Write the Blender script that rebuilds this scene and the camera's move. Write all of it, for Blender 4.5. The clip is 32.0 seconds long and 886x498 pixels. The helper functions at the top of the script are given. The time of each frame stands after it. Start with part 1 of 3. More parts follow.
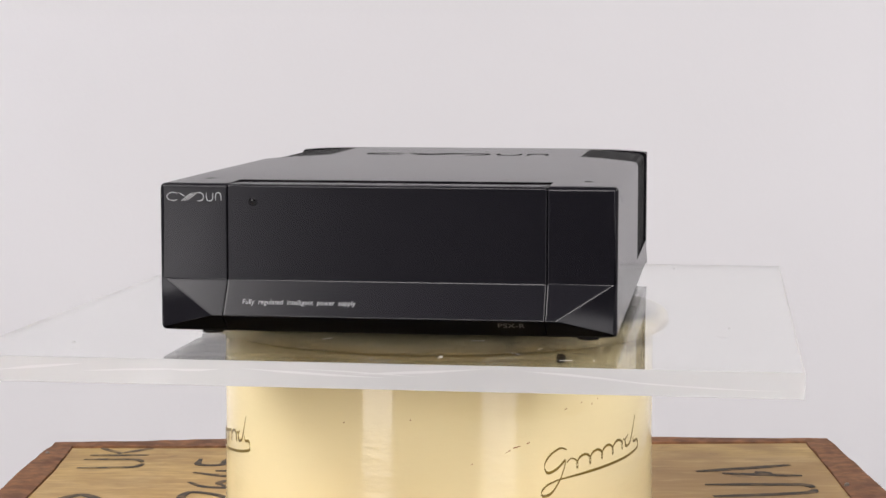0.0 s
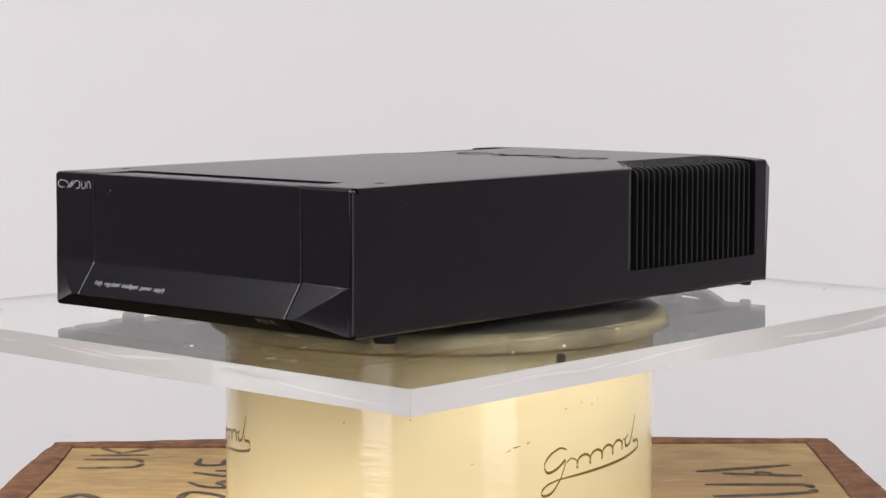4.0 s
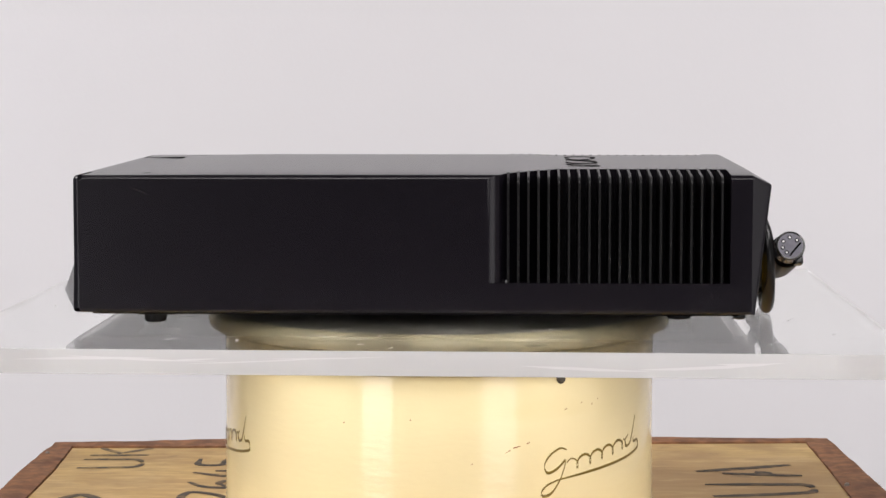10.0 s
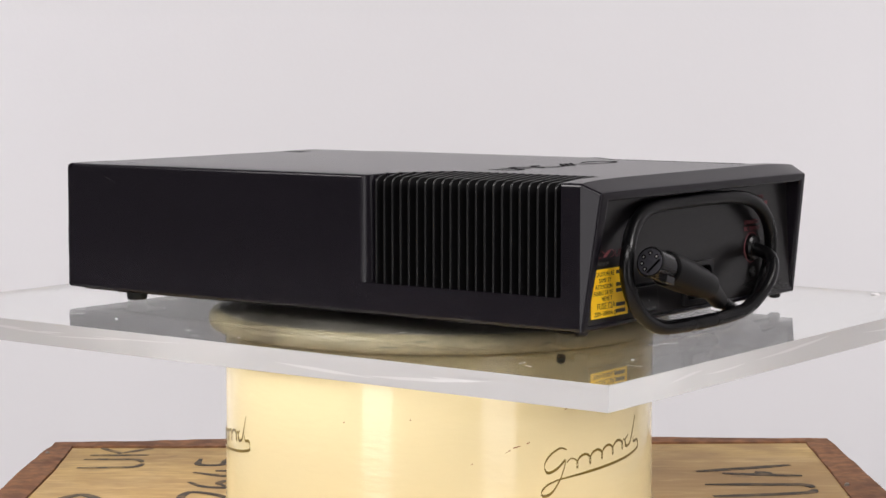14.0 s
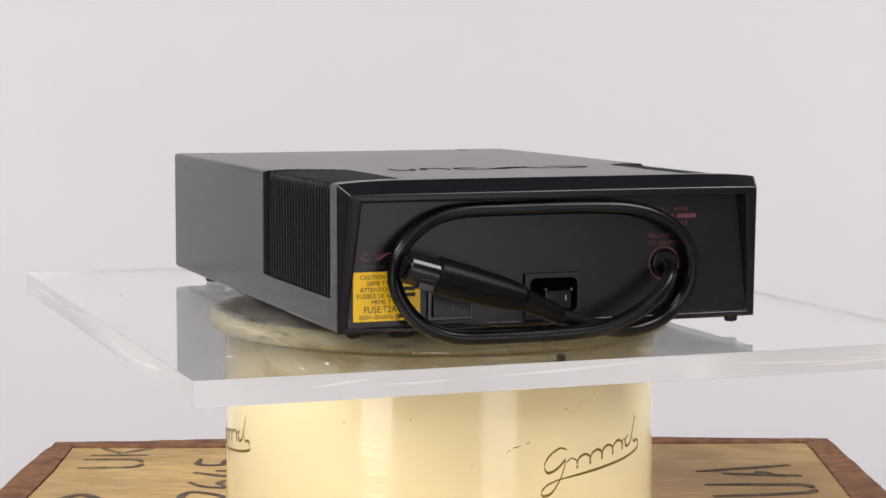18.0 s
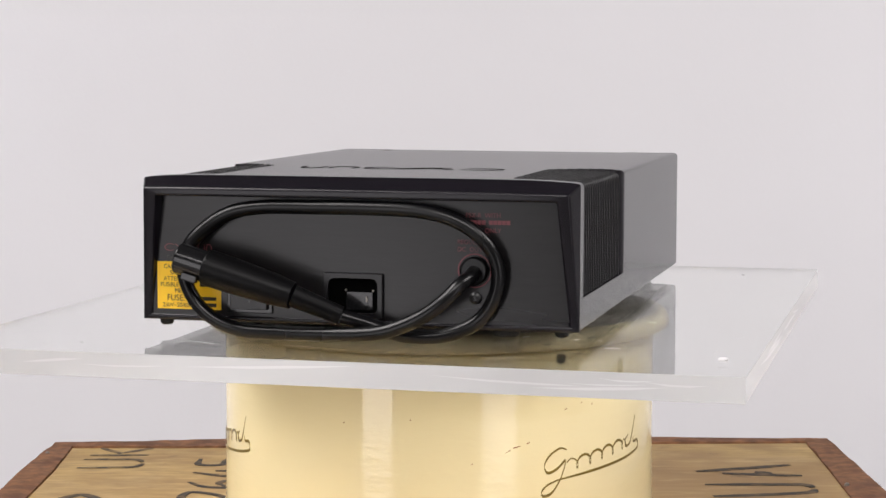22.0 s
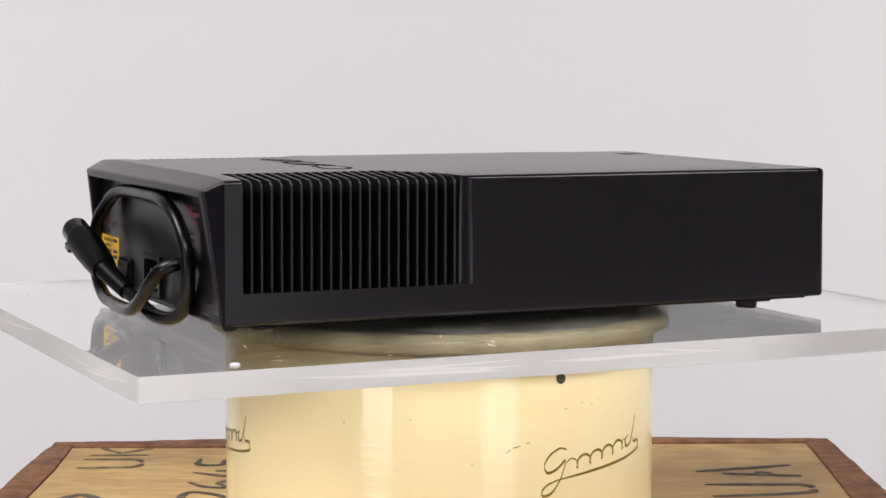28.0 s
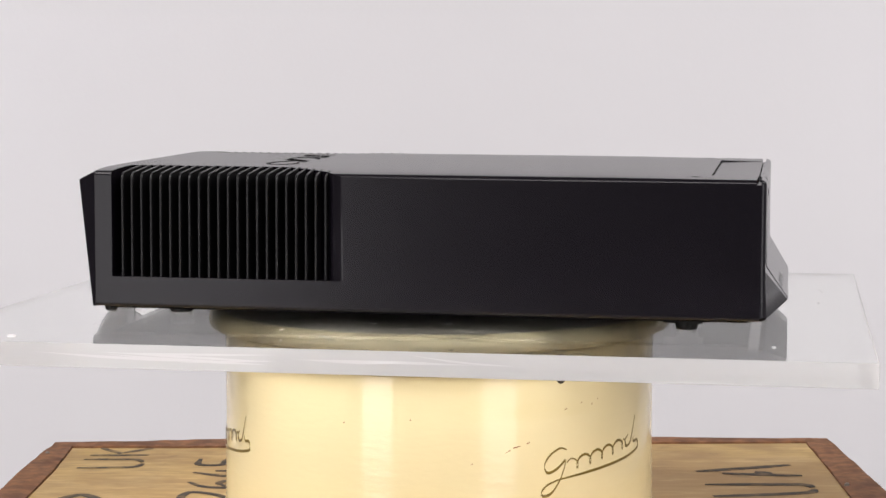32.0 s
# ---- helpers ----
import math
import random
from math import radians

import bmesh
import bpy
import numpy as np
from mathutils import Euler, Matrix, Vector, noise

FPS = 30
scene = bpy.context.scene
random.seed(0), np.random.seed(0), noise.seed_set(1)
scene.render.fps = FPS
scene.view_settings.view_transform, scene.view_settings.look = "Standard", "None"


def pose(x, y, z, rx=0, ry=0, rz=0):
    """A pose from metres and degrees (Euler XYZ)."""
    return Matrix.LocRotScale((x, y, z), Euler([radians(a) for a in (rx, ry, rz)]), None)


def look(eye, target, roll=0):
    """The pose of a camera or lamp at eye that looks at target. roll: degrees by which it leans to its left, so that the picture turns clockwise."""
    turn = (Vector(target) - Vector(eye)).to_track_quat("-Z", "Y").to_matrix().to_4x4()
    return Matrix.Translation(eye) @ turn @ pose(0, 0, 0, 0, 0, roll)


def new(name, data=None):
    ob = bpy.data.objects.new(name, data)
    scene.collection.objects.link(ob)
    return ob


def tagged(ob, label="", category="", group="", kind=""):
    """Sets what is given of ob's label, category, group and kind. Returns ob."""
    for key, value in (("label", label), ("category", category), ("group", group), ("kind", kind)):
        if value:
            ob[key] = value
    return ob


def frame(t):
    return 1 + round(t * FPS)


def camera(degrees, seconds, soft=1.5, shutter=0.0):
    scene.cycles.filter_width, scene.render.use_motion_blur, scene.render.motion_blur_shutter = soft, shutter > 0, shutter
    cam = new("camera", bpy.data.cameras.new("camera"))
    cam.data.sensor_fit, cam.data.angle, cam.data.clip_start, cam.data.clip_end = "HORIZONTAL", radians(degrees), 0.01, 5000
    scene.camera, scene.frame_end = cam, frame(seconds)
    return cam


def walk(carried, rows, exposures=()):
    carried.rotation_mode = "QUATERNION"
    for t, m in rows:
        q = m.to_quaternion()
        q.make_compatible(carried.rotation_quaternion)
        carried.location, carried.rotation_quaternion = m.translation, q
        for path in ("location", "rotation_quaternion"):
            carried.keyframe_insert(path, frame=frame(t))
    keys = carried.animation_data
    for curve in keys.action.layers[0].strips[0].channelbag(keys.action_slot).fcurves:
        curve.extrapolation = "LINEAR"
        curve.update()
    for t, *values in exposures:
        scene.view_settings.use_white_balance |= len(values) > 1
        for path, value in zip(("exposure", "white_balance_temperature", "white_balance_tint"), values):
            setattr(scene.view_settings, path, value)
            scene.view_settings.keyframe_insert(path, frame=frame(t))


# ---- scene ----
# Heights: the floor is 0; BASE is the underside of the power supply's casing.
BASE = 0.60
SHEET_TOP = BASE - 0.0068
SHEET_THICK = 0.0117
PLATTER_TOP = SHEET_TOP - SHEET_THICK - 0.0002
CRATE_TOP = BASE - 0.130

cam = camera(24.244, 32.0, soft=1.5)
PITCH, YAW, ROLL = math.degrees(0.09345), math.degrees(0.00176), math.degrees(0.00141)
VIEW = pose(0, -1.13643, BASE + 0.12946, 0, 0, -YAW) @ pose(0, 0, 0, 90 - PITCH) @ pose(0, 0, 0, 0, 0, ROLL)
walk(cam, [(0, VIEW), (32, VIEW)], exposures=[(0, 0.0), (32, 0.0)])

# ---- light ----
world = bpy.data.worlds.new("world")
scene.world = world
world.use_nodes = True
world.node_tree.nodes["Background"].inputs[0].default_value = (0.9, 0.93, 1.0, 1)
world.node_tree.nodes["Background"].inputs[1].default_value = 0.05


def area(name, eye, target, width, height, watts, colour=(1, 1, 1)):
    lamp = bpy.data.lights.new(name, "AREA")
    lamp.shape, lamp.size, lamp.size_y, lamp.energy, lamp.color = "RECTANGLE", width, height, watts, colour
    ob = new(name, lamp)
    ob.matrix_world = look(eye, target)
    return ob


def around(azimuth, distance, z):
    """A place seen from the turntable: degrees to the right of the camera's line, metres away, height."""
    a = radians(azimuth)
    return (math.sin(a) * distance, -math.cos(a) * distance, z)


area("softbox_light", around(-31.5, 2.5, 0.62), (0, 0, 0.60), 0.68, 1.16, 6.3, (1, 0.96, 0.985))
area("softbox_light", around(30.5, 2.5, 0.60), (0, 0, 0.60), 0.76, 1.16, 5.2, (1, 0.96, 0.985))
area("key_light", around(-67, 1.22, BASE + 1.40), (0, 0, BASE), 1.15, 0.75, 26.5, (1, 0.955, 0.95))
area("fill_light", around(60, 1.45, BASE + 1.35), (0, 0, BASE), 0.9, 0.62, 18, (1, 0.955, 0.95))
# unseen extra lamp, added to lift the middle of the drum
area("front_fill_light", around(-4, 1.7, BASE + 1.15), (0, 0, BASE), 1.3, 0.5, 14.3, (1, 0.955, 0.95))
for side in (-1, 1):
    area("backdrop_light", (side * 1.45, 0.45, 0.85), (side * 1.40, 2.0, 0.85), 0.4, 1.3, 10.9, (1, 0.99, 1.03))


# light is carried far inside the clear acrylic
scene.cycles.max_bounces, scene.cycles.transmission_bounces, scene.cycles.glossy_bounces = 32, 32, 16


# ---- materials ----
def material(name, colour, rough=0.5, metal=0.0, vary=0.1, scale=30.0, stretch=(1, 1, 1), bump=0.0, bump_scale=400.0,
             second=None, patch=(0.55, 0.7), patch_scale=8.0, rough_vary=0.08, coat=0.0, spec=0.5):
    """A painted, wooden or metal surface with grain at two scales, and a second colour in patches."""
    m = bpy.data.materials.new(name)
    m.use_nodes = True
    nt = m.node_tree
    bs = nt.nodes["Principled BSDF"]
    co = nt.nodes.new("ShaderNodeTexCoord")
    mp = nt.nodes.new("ShaderNodeMapping")
    mp.inputs["Scale"].default_value = stretch
    nt.links.new(co.outputs["Object"], mp.inputs[0])

    def grain(sc, detail):
        n = nt.nodes.new("ShaderNodeTexNoise")
        n.inputs["Scale"].default_value, n.inputs["Detail"].default_value = sc, detail
        nt.links.new(mp.outputs[0], n.inputs["Vector"])
        return n

    fine, wide = grain(scale, 5), grain(patch_scale, 4)
    ramp = nt.nodes.new("ShaderNodeValToRGB")
    ramp.color_ramp.elements[0].position, ramp.color_ramp.elements[1].position = 0.3, 0.7
    ramp.color_ramp.elements[0].color = (*[c * (1 - vary) for c in colour], 1)
    ramp.color_ramp.elements[1].color = (*[min(1, c * (1 + vary)) for c in colour], 1)
    nt.links.new(fine.outputs["Fac"], ramp.inputs[0])
    last = ramp.outputs[0]
    if second:
        rp = nt.nodes.new("ShaderNodeValToRGB")
        rp.color_ramp.elements[0].position, rp.color_ramp.elements[1].position = patch
        nt.links.new(wide.outputs["Fac"], rp.inputs[0])
        mix = nt.nodes.new("ShaderNodeMix")
        mix.data_type = "RGBA"
        nt.links.new(rp.outputs[0], mix.inputs[0])
        nt.links.new(last, mix.inputs[6])
        mix.inputs[7].default_value = (*second, 1)
        last = mix.outputs[2]
    nt.links.new(last, bs.inputs["Base Color"])
    rr = nt.nodes.new("ShaderNodeMapRange")
    rr.inputs[3].default_value, rr.inputs[4].default_value = max(0.02, rough - rough_vary), min(1, rough + rough_vary)
    nt.links.new(wide.outputs["Fac"], rr.inputs[0])
    nt.links.new(rr.outputs[0], bs.inputs["Roughness"])
    bs.inputs["Metallic"].default_value = metal
    bs.inputs["Coat Weight"].default_value = coat
    bs.inputs["Specular IOR Level"].default_value = spec
    if bump:
        bn = grain(bump_scale, 3)
        b = nt.nodes.new("ShaderNodeBump")
        b.inputs["Strength"].default_value, b.inputs["Distance"].default_value = bump, 0.001
        nt.links.new(bn.outputs["Fac"], b.inputs["Height"])
        nt.links.new(b.outputs[0], bs.inputs["Normal"])
    return m


def acrylic(name, rough, haze=0.0, bump=0.0, scale=60.0, stretch=(1, 1, 1), tint=(0.985, 0.99, 0.985)):
    """Clear acrylic; the second share is white mixed in for bright surroundings seen through the edge."""
    m = bpy.data.materials.new(name)
    m.use_nodes = True
    nt = m.node_tree
    nt.nodes.remove(nt.nodes["Principled BSDF"])
    out = nt.nodes["Material Output"]
    g = nt.nodes.new("ShaderNodeBsdfGlass")
    g.inputs["Color"].default_value = (*tint, 1)
    g.inputs["Roughness"].default_value, g.inputs["IOR"].default_value = rough, 1.49
    if not haze:
        nt.links.new(g.outputs[0], out.inputs[0])
        return m
    co = nt.nodes.new("ShaderNodeTexCoord")

    def marks(size, detail):
        mp, n = nt.nodes.new("ShaderNodeMapping"), nt.nodes.new("ShaderNodeTexNoise")
        mp.inputs["Scale"].default_value, mp.inputs["Rotation"].default_value = size, (radians(28), radians(28), 0)
        n.inputs["Scale"].default_value, n.inputs["Detail"].default_value = scale, detail
        nt.links.new(co.outputs["Object"], mp.inputs[0])
        nt.links.new(mp.outputs[0], n.inputs["Vector"])
        return n

    wave = marks(stretch, 0)
    b = nt.nodes.new("ShaderNodeBump")
    b.inputs["Strength"].default_value, b.inputs["Distance"].default_value = bump, 0.001
    nt.links.new(wave.outputs["Fac"], b.inputs["Height"])
    nt.links.new(b.outputs[0], g.inputs["Normal"])
    d, tr = nt.nodes.new("ShaderNodeBsdfDiffuse"), nt.nodes.new("ShaderNodeBsdfTranslucent")
    for k in (d, tr):
        k.inputs[0].default_value = (0.95, 0.95, 0.955, 1)
    half, mix = nt.nodes.new("ShaderNodeMixShader"), nt.nodes.new("ShaderNodeMixShader")
    half.inputs[0].default_value = 0.45
    nt.links.new(d.outputs[0], half.inputs[1])
    nt.links.new(tr.outputs[0], half.inputs[2])
    mix.inputs[0].default_value = haze
    nt.links.new(g.outputs[0], mix.inputs[1])
    nt.links.new(half.outputs[0], mix.inputs[2])
    nt.links.new(mix.outputs[0], out.inputs[0])
    return m


WALL = material("white_wall_paint", (0.80, 0.785, 0.797), 0.85, vary=0.012, scale=3, bump=0.15, bump_scale=120, rough_vary=0.03)
# tones of the unseen walls and ceiling, set by what the casing should reflect
BLACKOUT = material("unseen_dark_surround", (0.09, 0.088, 0.089), 0.8, vary=0.1, scale=6, bump=0.15, bump_scale=120)
DUSK = material("unseen_mid_grey_surround", (0.20, 0.195, 0.20), 0.85, vary=0.03, scale=4, bump=0.15, bump_scale=120)
SIDE = material("unseen_grey_surround", (0.46, 0.45, 0.455), 0.85, vary=0.03, scale=4, bump=0.15, bump_scale=120)
FLOOR = material("grey_floor", (0.40, 0.39, 0.38), 0.7, vary=0.06, scale=12, bump=0.1)
CASE = material("black_satin_casing_paint", (0.0070, 0.0057, 0.0086), 0.24, vary=0.10, scale=260,
                patch_scale=14, rough_vary=0.01, spec=0.36)
PANEL = material("black_front_panel_paint", (0.0080, 0.0074, 0.0108), 0.22, vary=0.08, scale=300, bump=0.008, bump_scale=1800,
                 patch_scale=16, rough_vary=0.02, spec=0.5)
# blacker copy of the panel paint, holds the shade of downward faces
LIP = material("shaded_black_underside", (0.0020, 0.0019, 0.0021), 0.6, vary=0.1, scale=300, spec=0.02)
FIN = material("black_heatsink_paint", (0.0095, 0.0092, 0.0098), 0.36, vary=0.12, scale=200, bump=0.03, bump_scale=1200, spec=0.4)
REAR = material("black_textured_rear_paint", (0.0042, 0.0036, 0.0039), 0.275, vary=0.5, scale=160, stretch=(0.3, 1, 2.2), bump=0.06, bump_scale=420, rough_vary=0.05, spec=0.48)
# near-black that stands for the shade inside grooves and holes
DARK = material("black_recess_shade", (0.0012, 0.0012, 0.0012), 0.8, vary=0.1, spec=0.01)
RUBBER = material("black_rubber", (0.0018, 0.0018, 0.0022), 0.26, vary=0.15, scale=120, bump=0.03, bump_scale=300, spec=0.36)
GRIP = material("matt_black_rubber_grip", (0.0020, 0.0019, 0.0022), 0.36, vary=0.2, scale=400, bump=0.06, bump_scale=900, spec=0.15)
INLET = material("black_inlet_plastic", (0.0040, 0.0038, 0.0044), 0.30, vary=0.1, scale=300)
GLOSS = material("glossy_black_plastic", (0.006, 0.006, 0.0065), 0.14, vary=0.1, scale=120, bump=0.03)
METAL = material("bright_nickel", (0.62, 0.61, 0.60), 0.4, 1.0, vary=0.08, scale=200)
PIN = material("dull_contact_metal", (0.30, 0.28, 0.25), 0.3, 1.0, vary=0.1, scale=200)
STEEL = material("dark_steel_screw", (0.05, 0.05, 0.05), 0.3, 0.9, vary=0.15, scale=300)
SILVER = material("silver_print", (0.55, 0.55, 0.56), 0.45, vary=0.05, scale=200)
FACE_MARK = material("scratched_grey_paint", (0.030, 0.028, 0.028), 0.5, vary=0.2, scale=300)
FADED = material("pale_grey_print", (0.40, 0.40, 0.41), 0.5, vary=0.08, scale=300)
DIM = material("dark_grey_print", (0.055, 0.053, 0.052), 0.5, vary=0.08, scale=300)
RED = material("faded_red_print", (0.19, 0.052, 0.062), 0.5, vary=0.12, scale=300)
YELLOW = material("yellow_label_vinyl", (0.90, 0.545, 0.012), 0.4, vary=0.03, scale=90)
INK = material("black_label_ink", (0.02, 0.017, 0.012), 0.5, vary=0.1, scale=300)
FACE = material("dark_metal_plug_face", (0.10, 0.097, 0.112), 0.30, 1.0, vary=0.12, scale=500)
CREAM = material("cream_enamel_paint", (0.785, 0.690, 0.415), 0.085, vary=0.018, scale=9, stretch=(0.8, 0.8, 2.4), bump=0.125, bump_scale=115,
                 second=(0.735, 0.63, 0.345), patch=(0.56, 0.78), patch_scale=9, rough_vary=0.02, spec=0.9)
PLATTER = material("worn_cream_platter_paint", (0.60, 0.53, 0.34), 0.26, vary=0.12, scale=70, bump=0.2, bump_scale=160,
                   second=(0.33, 0.285, 0.18), patch=(0.53, 0.64), patch_scale=24)
MAT = material("worn_grey_metal_face", (0.36, 0.34, 0.30), 0.38, 0.15, vary=0.3, scale=90, bump=0.3, bump_scale=200,
               second=(0.17, 0.158, 0.13), patch=(0.44, 0.60), patch_scale=26)
GOLD = material("olive_gold_transfer", (0.185, 0.13, 0.022), 0.35, vary=0.12, scale=120)
CHIP = material("red_primer_chip", (0.27, 0.10, 0.05), 0.6, vary=0.2, scale=200)
GREY = material("dark_hole_edge", (0.045, 0.038, 0.025), 0.5, vary=0.2, scale=200)
def plywood(name):
    """Old plywood: pale tan with long fibres along x, brown cloudy stains, a few small knots and greyed dirt."""
    m = bpy.data.materials.new(name)
    m.use_nodes = True
    nt = m.node_tree
    bs = nt.nodes["Principled BSDF"]
    co = nt.nodes.new("ShaderNodeTexCoord")
    last = None

    def layer(scale, detail, stretch, lo, hi, colour, amount, shift=0.0):
        nonlocal last
        mp, n, rg = nt.nodes.new("ShaderNodeMapping"), nt.nodes.new("ShaderNodeTexNoise"), nt.nodes.new("ShaderNodeMapRange")
        mp.inputs["Scale"].default_value, mp.inputs["Location"].default_value = stretch, (shift, shift * 1.7, 0)
        n.inputs["Scale"].default_value, n.inputs["Detail"].default_value = scale, detail
        n.inputs["Distortion"].default_value = 0.4
        rg.inputs[1].default_value, rg.inputs[2].default_value, rg.inputs[4].default_value = lo, hi, amount
        nt.links.new(co.outputs["Object"], mp.inputs[0])
        nt.links.new(mp.outputs[0], n.inputs["Vector"])
        nt.links.new(n.outputs["Fac"], rg.inputs[0])
        mix = nt.nodes.new("ShaderNodeMix")
        mix.data_type = "RGBA"
        mix.inputs[6].default_value, mix.inputs[7].default_value = (0.62, 0.43, 0.165, 1), (*colour, 1)
        nt.links.new(rg.outputs[0], mix.inputs[0])
        if last is not None:
            nt.links.new(last, mix.inputs[6])
        last = mix.outputs[2]
        return n

    def stain(x, y, radius, colour, amount):
        """One round brown stain with a cloudy rim."""
        nonlocal last
        mp, gr, n = nt.nodes.new("ShaderNodeMapping"), nt.nodes.new("ShaderNodeTexGradient"), nt.nodes.new("ShaderNodeTexNoise")
        mp.inputs["Scale"].default_value, mp.inputs["Location"].default_value = (1 / radius, 1 / radius, 0), (-x / radius, -y / radius, 0)
        gr.gradient_type = "SPHERICAL"
        n.inputs["Scale"].default_value, n.inputs["Detail"].default_value = 24, 4
        add, rg, mix = nt.nodes.new("ShaderNodeMath"), nt.nodes.new("ShaderNodeMapRange"), nt.nodes.new("ShaderNodeMix")
        rg.inputs[1].default_value, rg.inputs[2].default_value, rg.inputs[4].default_value = 0.5, 1.25, amount
        mix.data_type = "RGBA"
        mix.inputs[7].default_value = (*colour, 1)
        nt.links.new(co.outputs["Object"], mp.inputs[0])
        nt.links.new(co.outputs["Object"], n.inputs["Vector"])
        nt.links.new(mp.outputs[0], gr.inputs[0])
        nt.links.new(gr.outputs["Fac"], add.inputs[0])
        nt.links.new(n.outputs["Fac"], add.inputs[1])
        nt.links.new(add.outputs[0], rg.inputs[0])
        nt.links.new(rg.outputs[0], mix.inputs[0])
        nt.links.new(last, mix.inputs[6])
        last = mix.outputs[2]

    layer(5, 3, (0.7, 1.4, 1.4), 0.44, 0.62, (0.43, 0.265, 0.095), 0.7)
    layer(13, 4, (0.8, 1.5, 1.5), 0.48, 0.66, (0.74, 0.55, 0.265), 0.6, 3.0)
    fibre = layer(9, 5, (0.6, 12, 12), 0.44, 0.66, (0.42, 0.26, 0.095), 0.25, 5.0)
    layer(20, 4, (1.0, 1.6, 1.6), 0.56, 0.72, (0.25, 0.145, 0.055), 0.6, 9.0)
    stain(0.17, 0.09, 0.17, (0.33, 0.195, 0.075), 0.8)
    stain(0.255, 0.0, 0.05, (0.28, 0.17, 0.07), 0.7)
    stain(-0.10, 0.215, 0.05, (0.30, 0.18, 0.075), 0.6)
    layer(42, 3, (0.9, 1.2, 1.2), 0.66, 0.74, (0.16, 0.095, 0.042), 0.6, 1.0)
    layer(100, 4, (0.7, 1.6, 1.6), 0.46, 0.66, (0.40, 0.25, 0.10), 0.45, 2.0)
    layer(70, 5, (0.5, 3, 3), 0.52, 0.68, (0.34, 0.205, 0.075), 0.4, 7.0)
    layer(60, 4, (0.5, 2.2, 2.2), 0.56, 0.70, (0.78, 0.60, 0.30), 0.25, 4.0)
    nt.links.new(last, bs.inputs["Base Color"])
    bs.inputs["Roughness"].default_value = 0.6
    b = nt.nodes.new("ShaderNodeBump")
    b.inputs["Strength"].default_value, b.inputs["Distance"].default_value = 0.25, 0.001
    nt.links.new(fibre.outputs["Fac"], b.inputs["Height"])
    nt.links.new(b.outputs[0], bs.inputs["Normal"])
    return m


WOOD = plywood("pale_crate_plywood")
RUST = material("brown_rusted_steel_strap", (0.245, 0.110, 0.048), 0.75, 0.0, vary=0.35, scale=150, bump=0.5, bump_scale=110,
                second=(0.135, 0.056, 0.026), patch=(0.46, 0.68), patch_scale=60)
STENCIL = material("faded_black_brush_ink", (0.060, 0.048, 0.038), 0.8, vary=0.5, scale=160, second=(0.17, 0.115, 0.065), patch=(0.46, 0.66), patch_scale=130)
WORN = material("worn_black_brush_ink", (0.085, 0.066, 0.048), 0.8, vary=0.5, scale=160, second=(0.27, 0.185, 0.09), patch=(0.42, 0.60), patch_scale=130)
NAIL = material("dull_nail_steel", (0.35, 0.33, 0.30), 0.4, 0.9, vary=0.1)
SHEET = acrylic("clear_acrylic_face", 0.0)
# edge whitened in colour where clear acrylic would carry light from the room
EDGE = acrylic("whitened_acrylic_edge", 0.03, 0.42, 0.05, 1.0, (55, 55, 70), (0.99, 0.985, 0.99))
# whitened acrylic for the streaks that imitate glints in the edge
GLINT = acrylic("white_glint_streak", 0.06, 0.50, 0.05, 1.0, (55, 55, 70))


# ---- mesh helpers ----
def even_normals(me, angle):
    """Smooth rounded edges that leave the flat faces beside them truly flat: normals weighted by the square of face area."""
    me.polygons.foreach_set("use_smooth", [True] * len(me.polygons))
    limit = math.cos(radians(angle))
    round_vert = {}
    for f in me.polygons:
        for v in f.vertices:
            round_vert.setdefault(v, []).append((f.normal.copy(), f.area))
    out = []
    for f in me.polygons:
        for v in f.vertices:
            n = Vector()
            for m, a in round_vert[v]:
                if m.dot(f.normal) > limit:
                    n += m * a * a
            out.append(n.normalized() if n.length > 1e-12 else f.normal.copy())
    me.normals_split_custom_set(out)


def finish(bm, name, mats, smooth=40):
    me = bpy.data.meshes.new(name)
    bmesh.ops.recalc_face_normals(bm, faces=bm.faces)
    bm.to_mesh(me)
    bm.free()
    for m in mats if isinstance(mats, (list, tuple)) else [mats]:
        me.materials.append(m)
    if smooth:
        even_normals(me, smooth)
    return me


def part(name, bm, mats, parent, label="", smooth=40):
    ob = new(name, finish(bm, name, mats, smooth) if isinstance(bm, bmesh.types.BMesh) else bm)
    ob.parent = parent
    return tagged(ob, label)


def box(x0, x1, y0, y1, z0, z1, bevel=0.0, seg=2):
    bm = bmesh.new()
    bmesh.ops.create_cube(bm, size=1)
    for v in bm.verts:
        v.co = Vector((x0 + (v.co.x + 0.5) * (x1 - x0), y0 + (v.co.y + 0.5) * (y1 - y0), z0 + (v.co.z + 0.5) * (z1 - z0)))
    if bevel:
        bmesh.ops.bevel(bm, geom=bm.edges[:], offset=bevel, segments=seg, affect="EDGES", profile=0.6)
    return bm


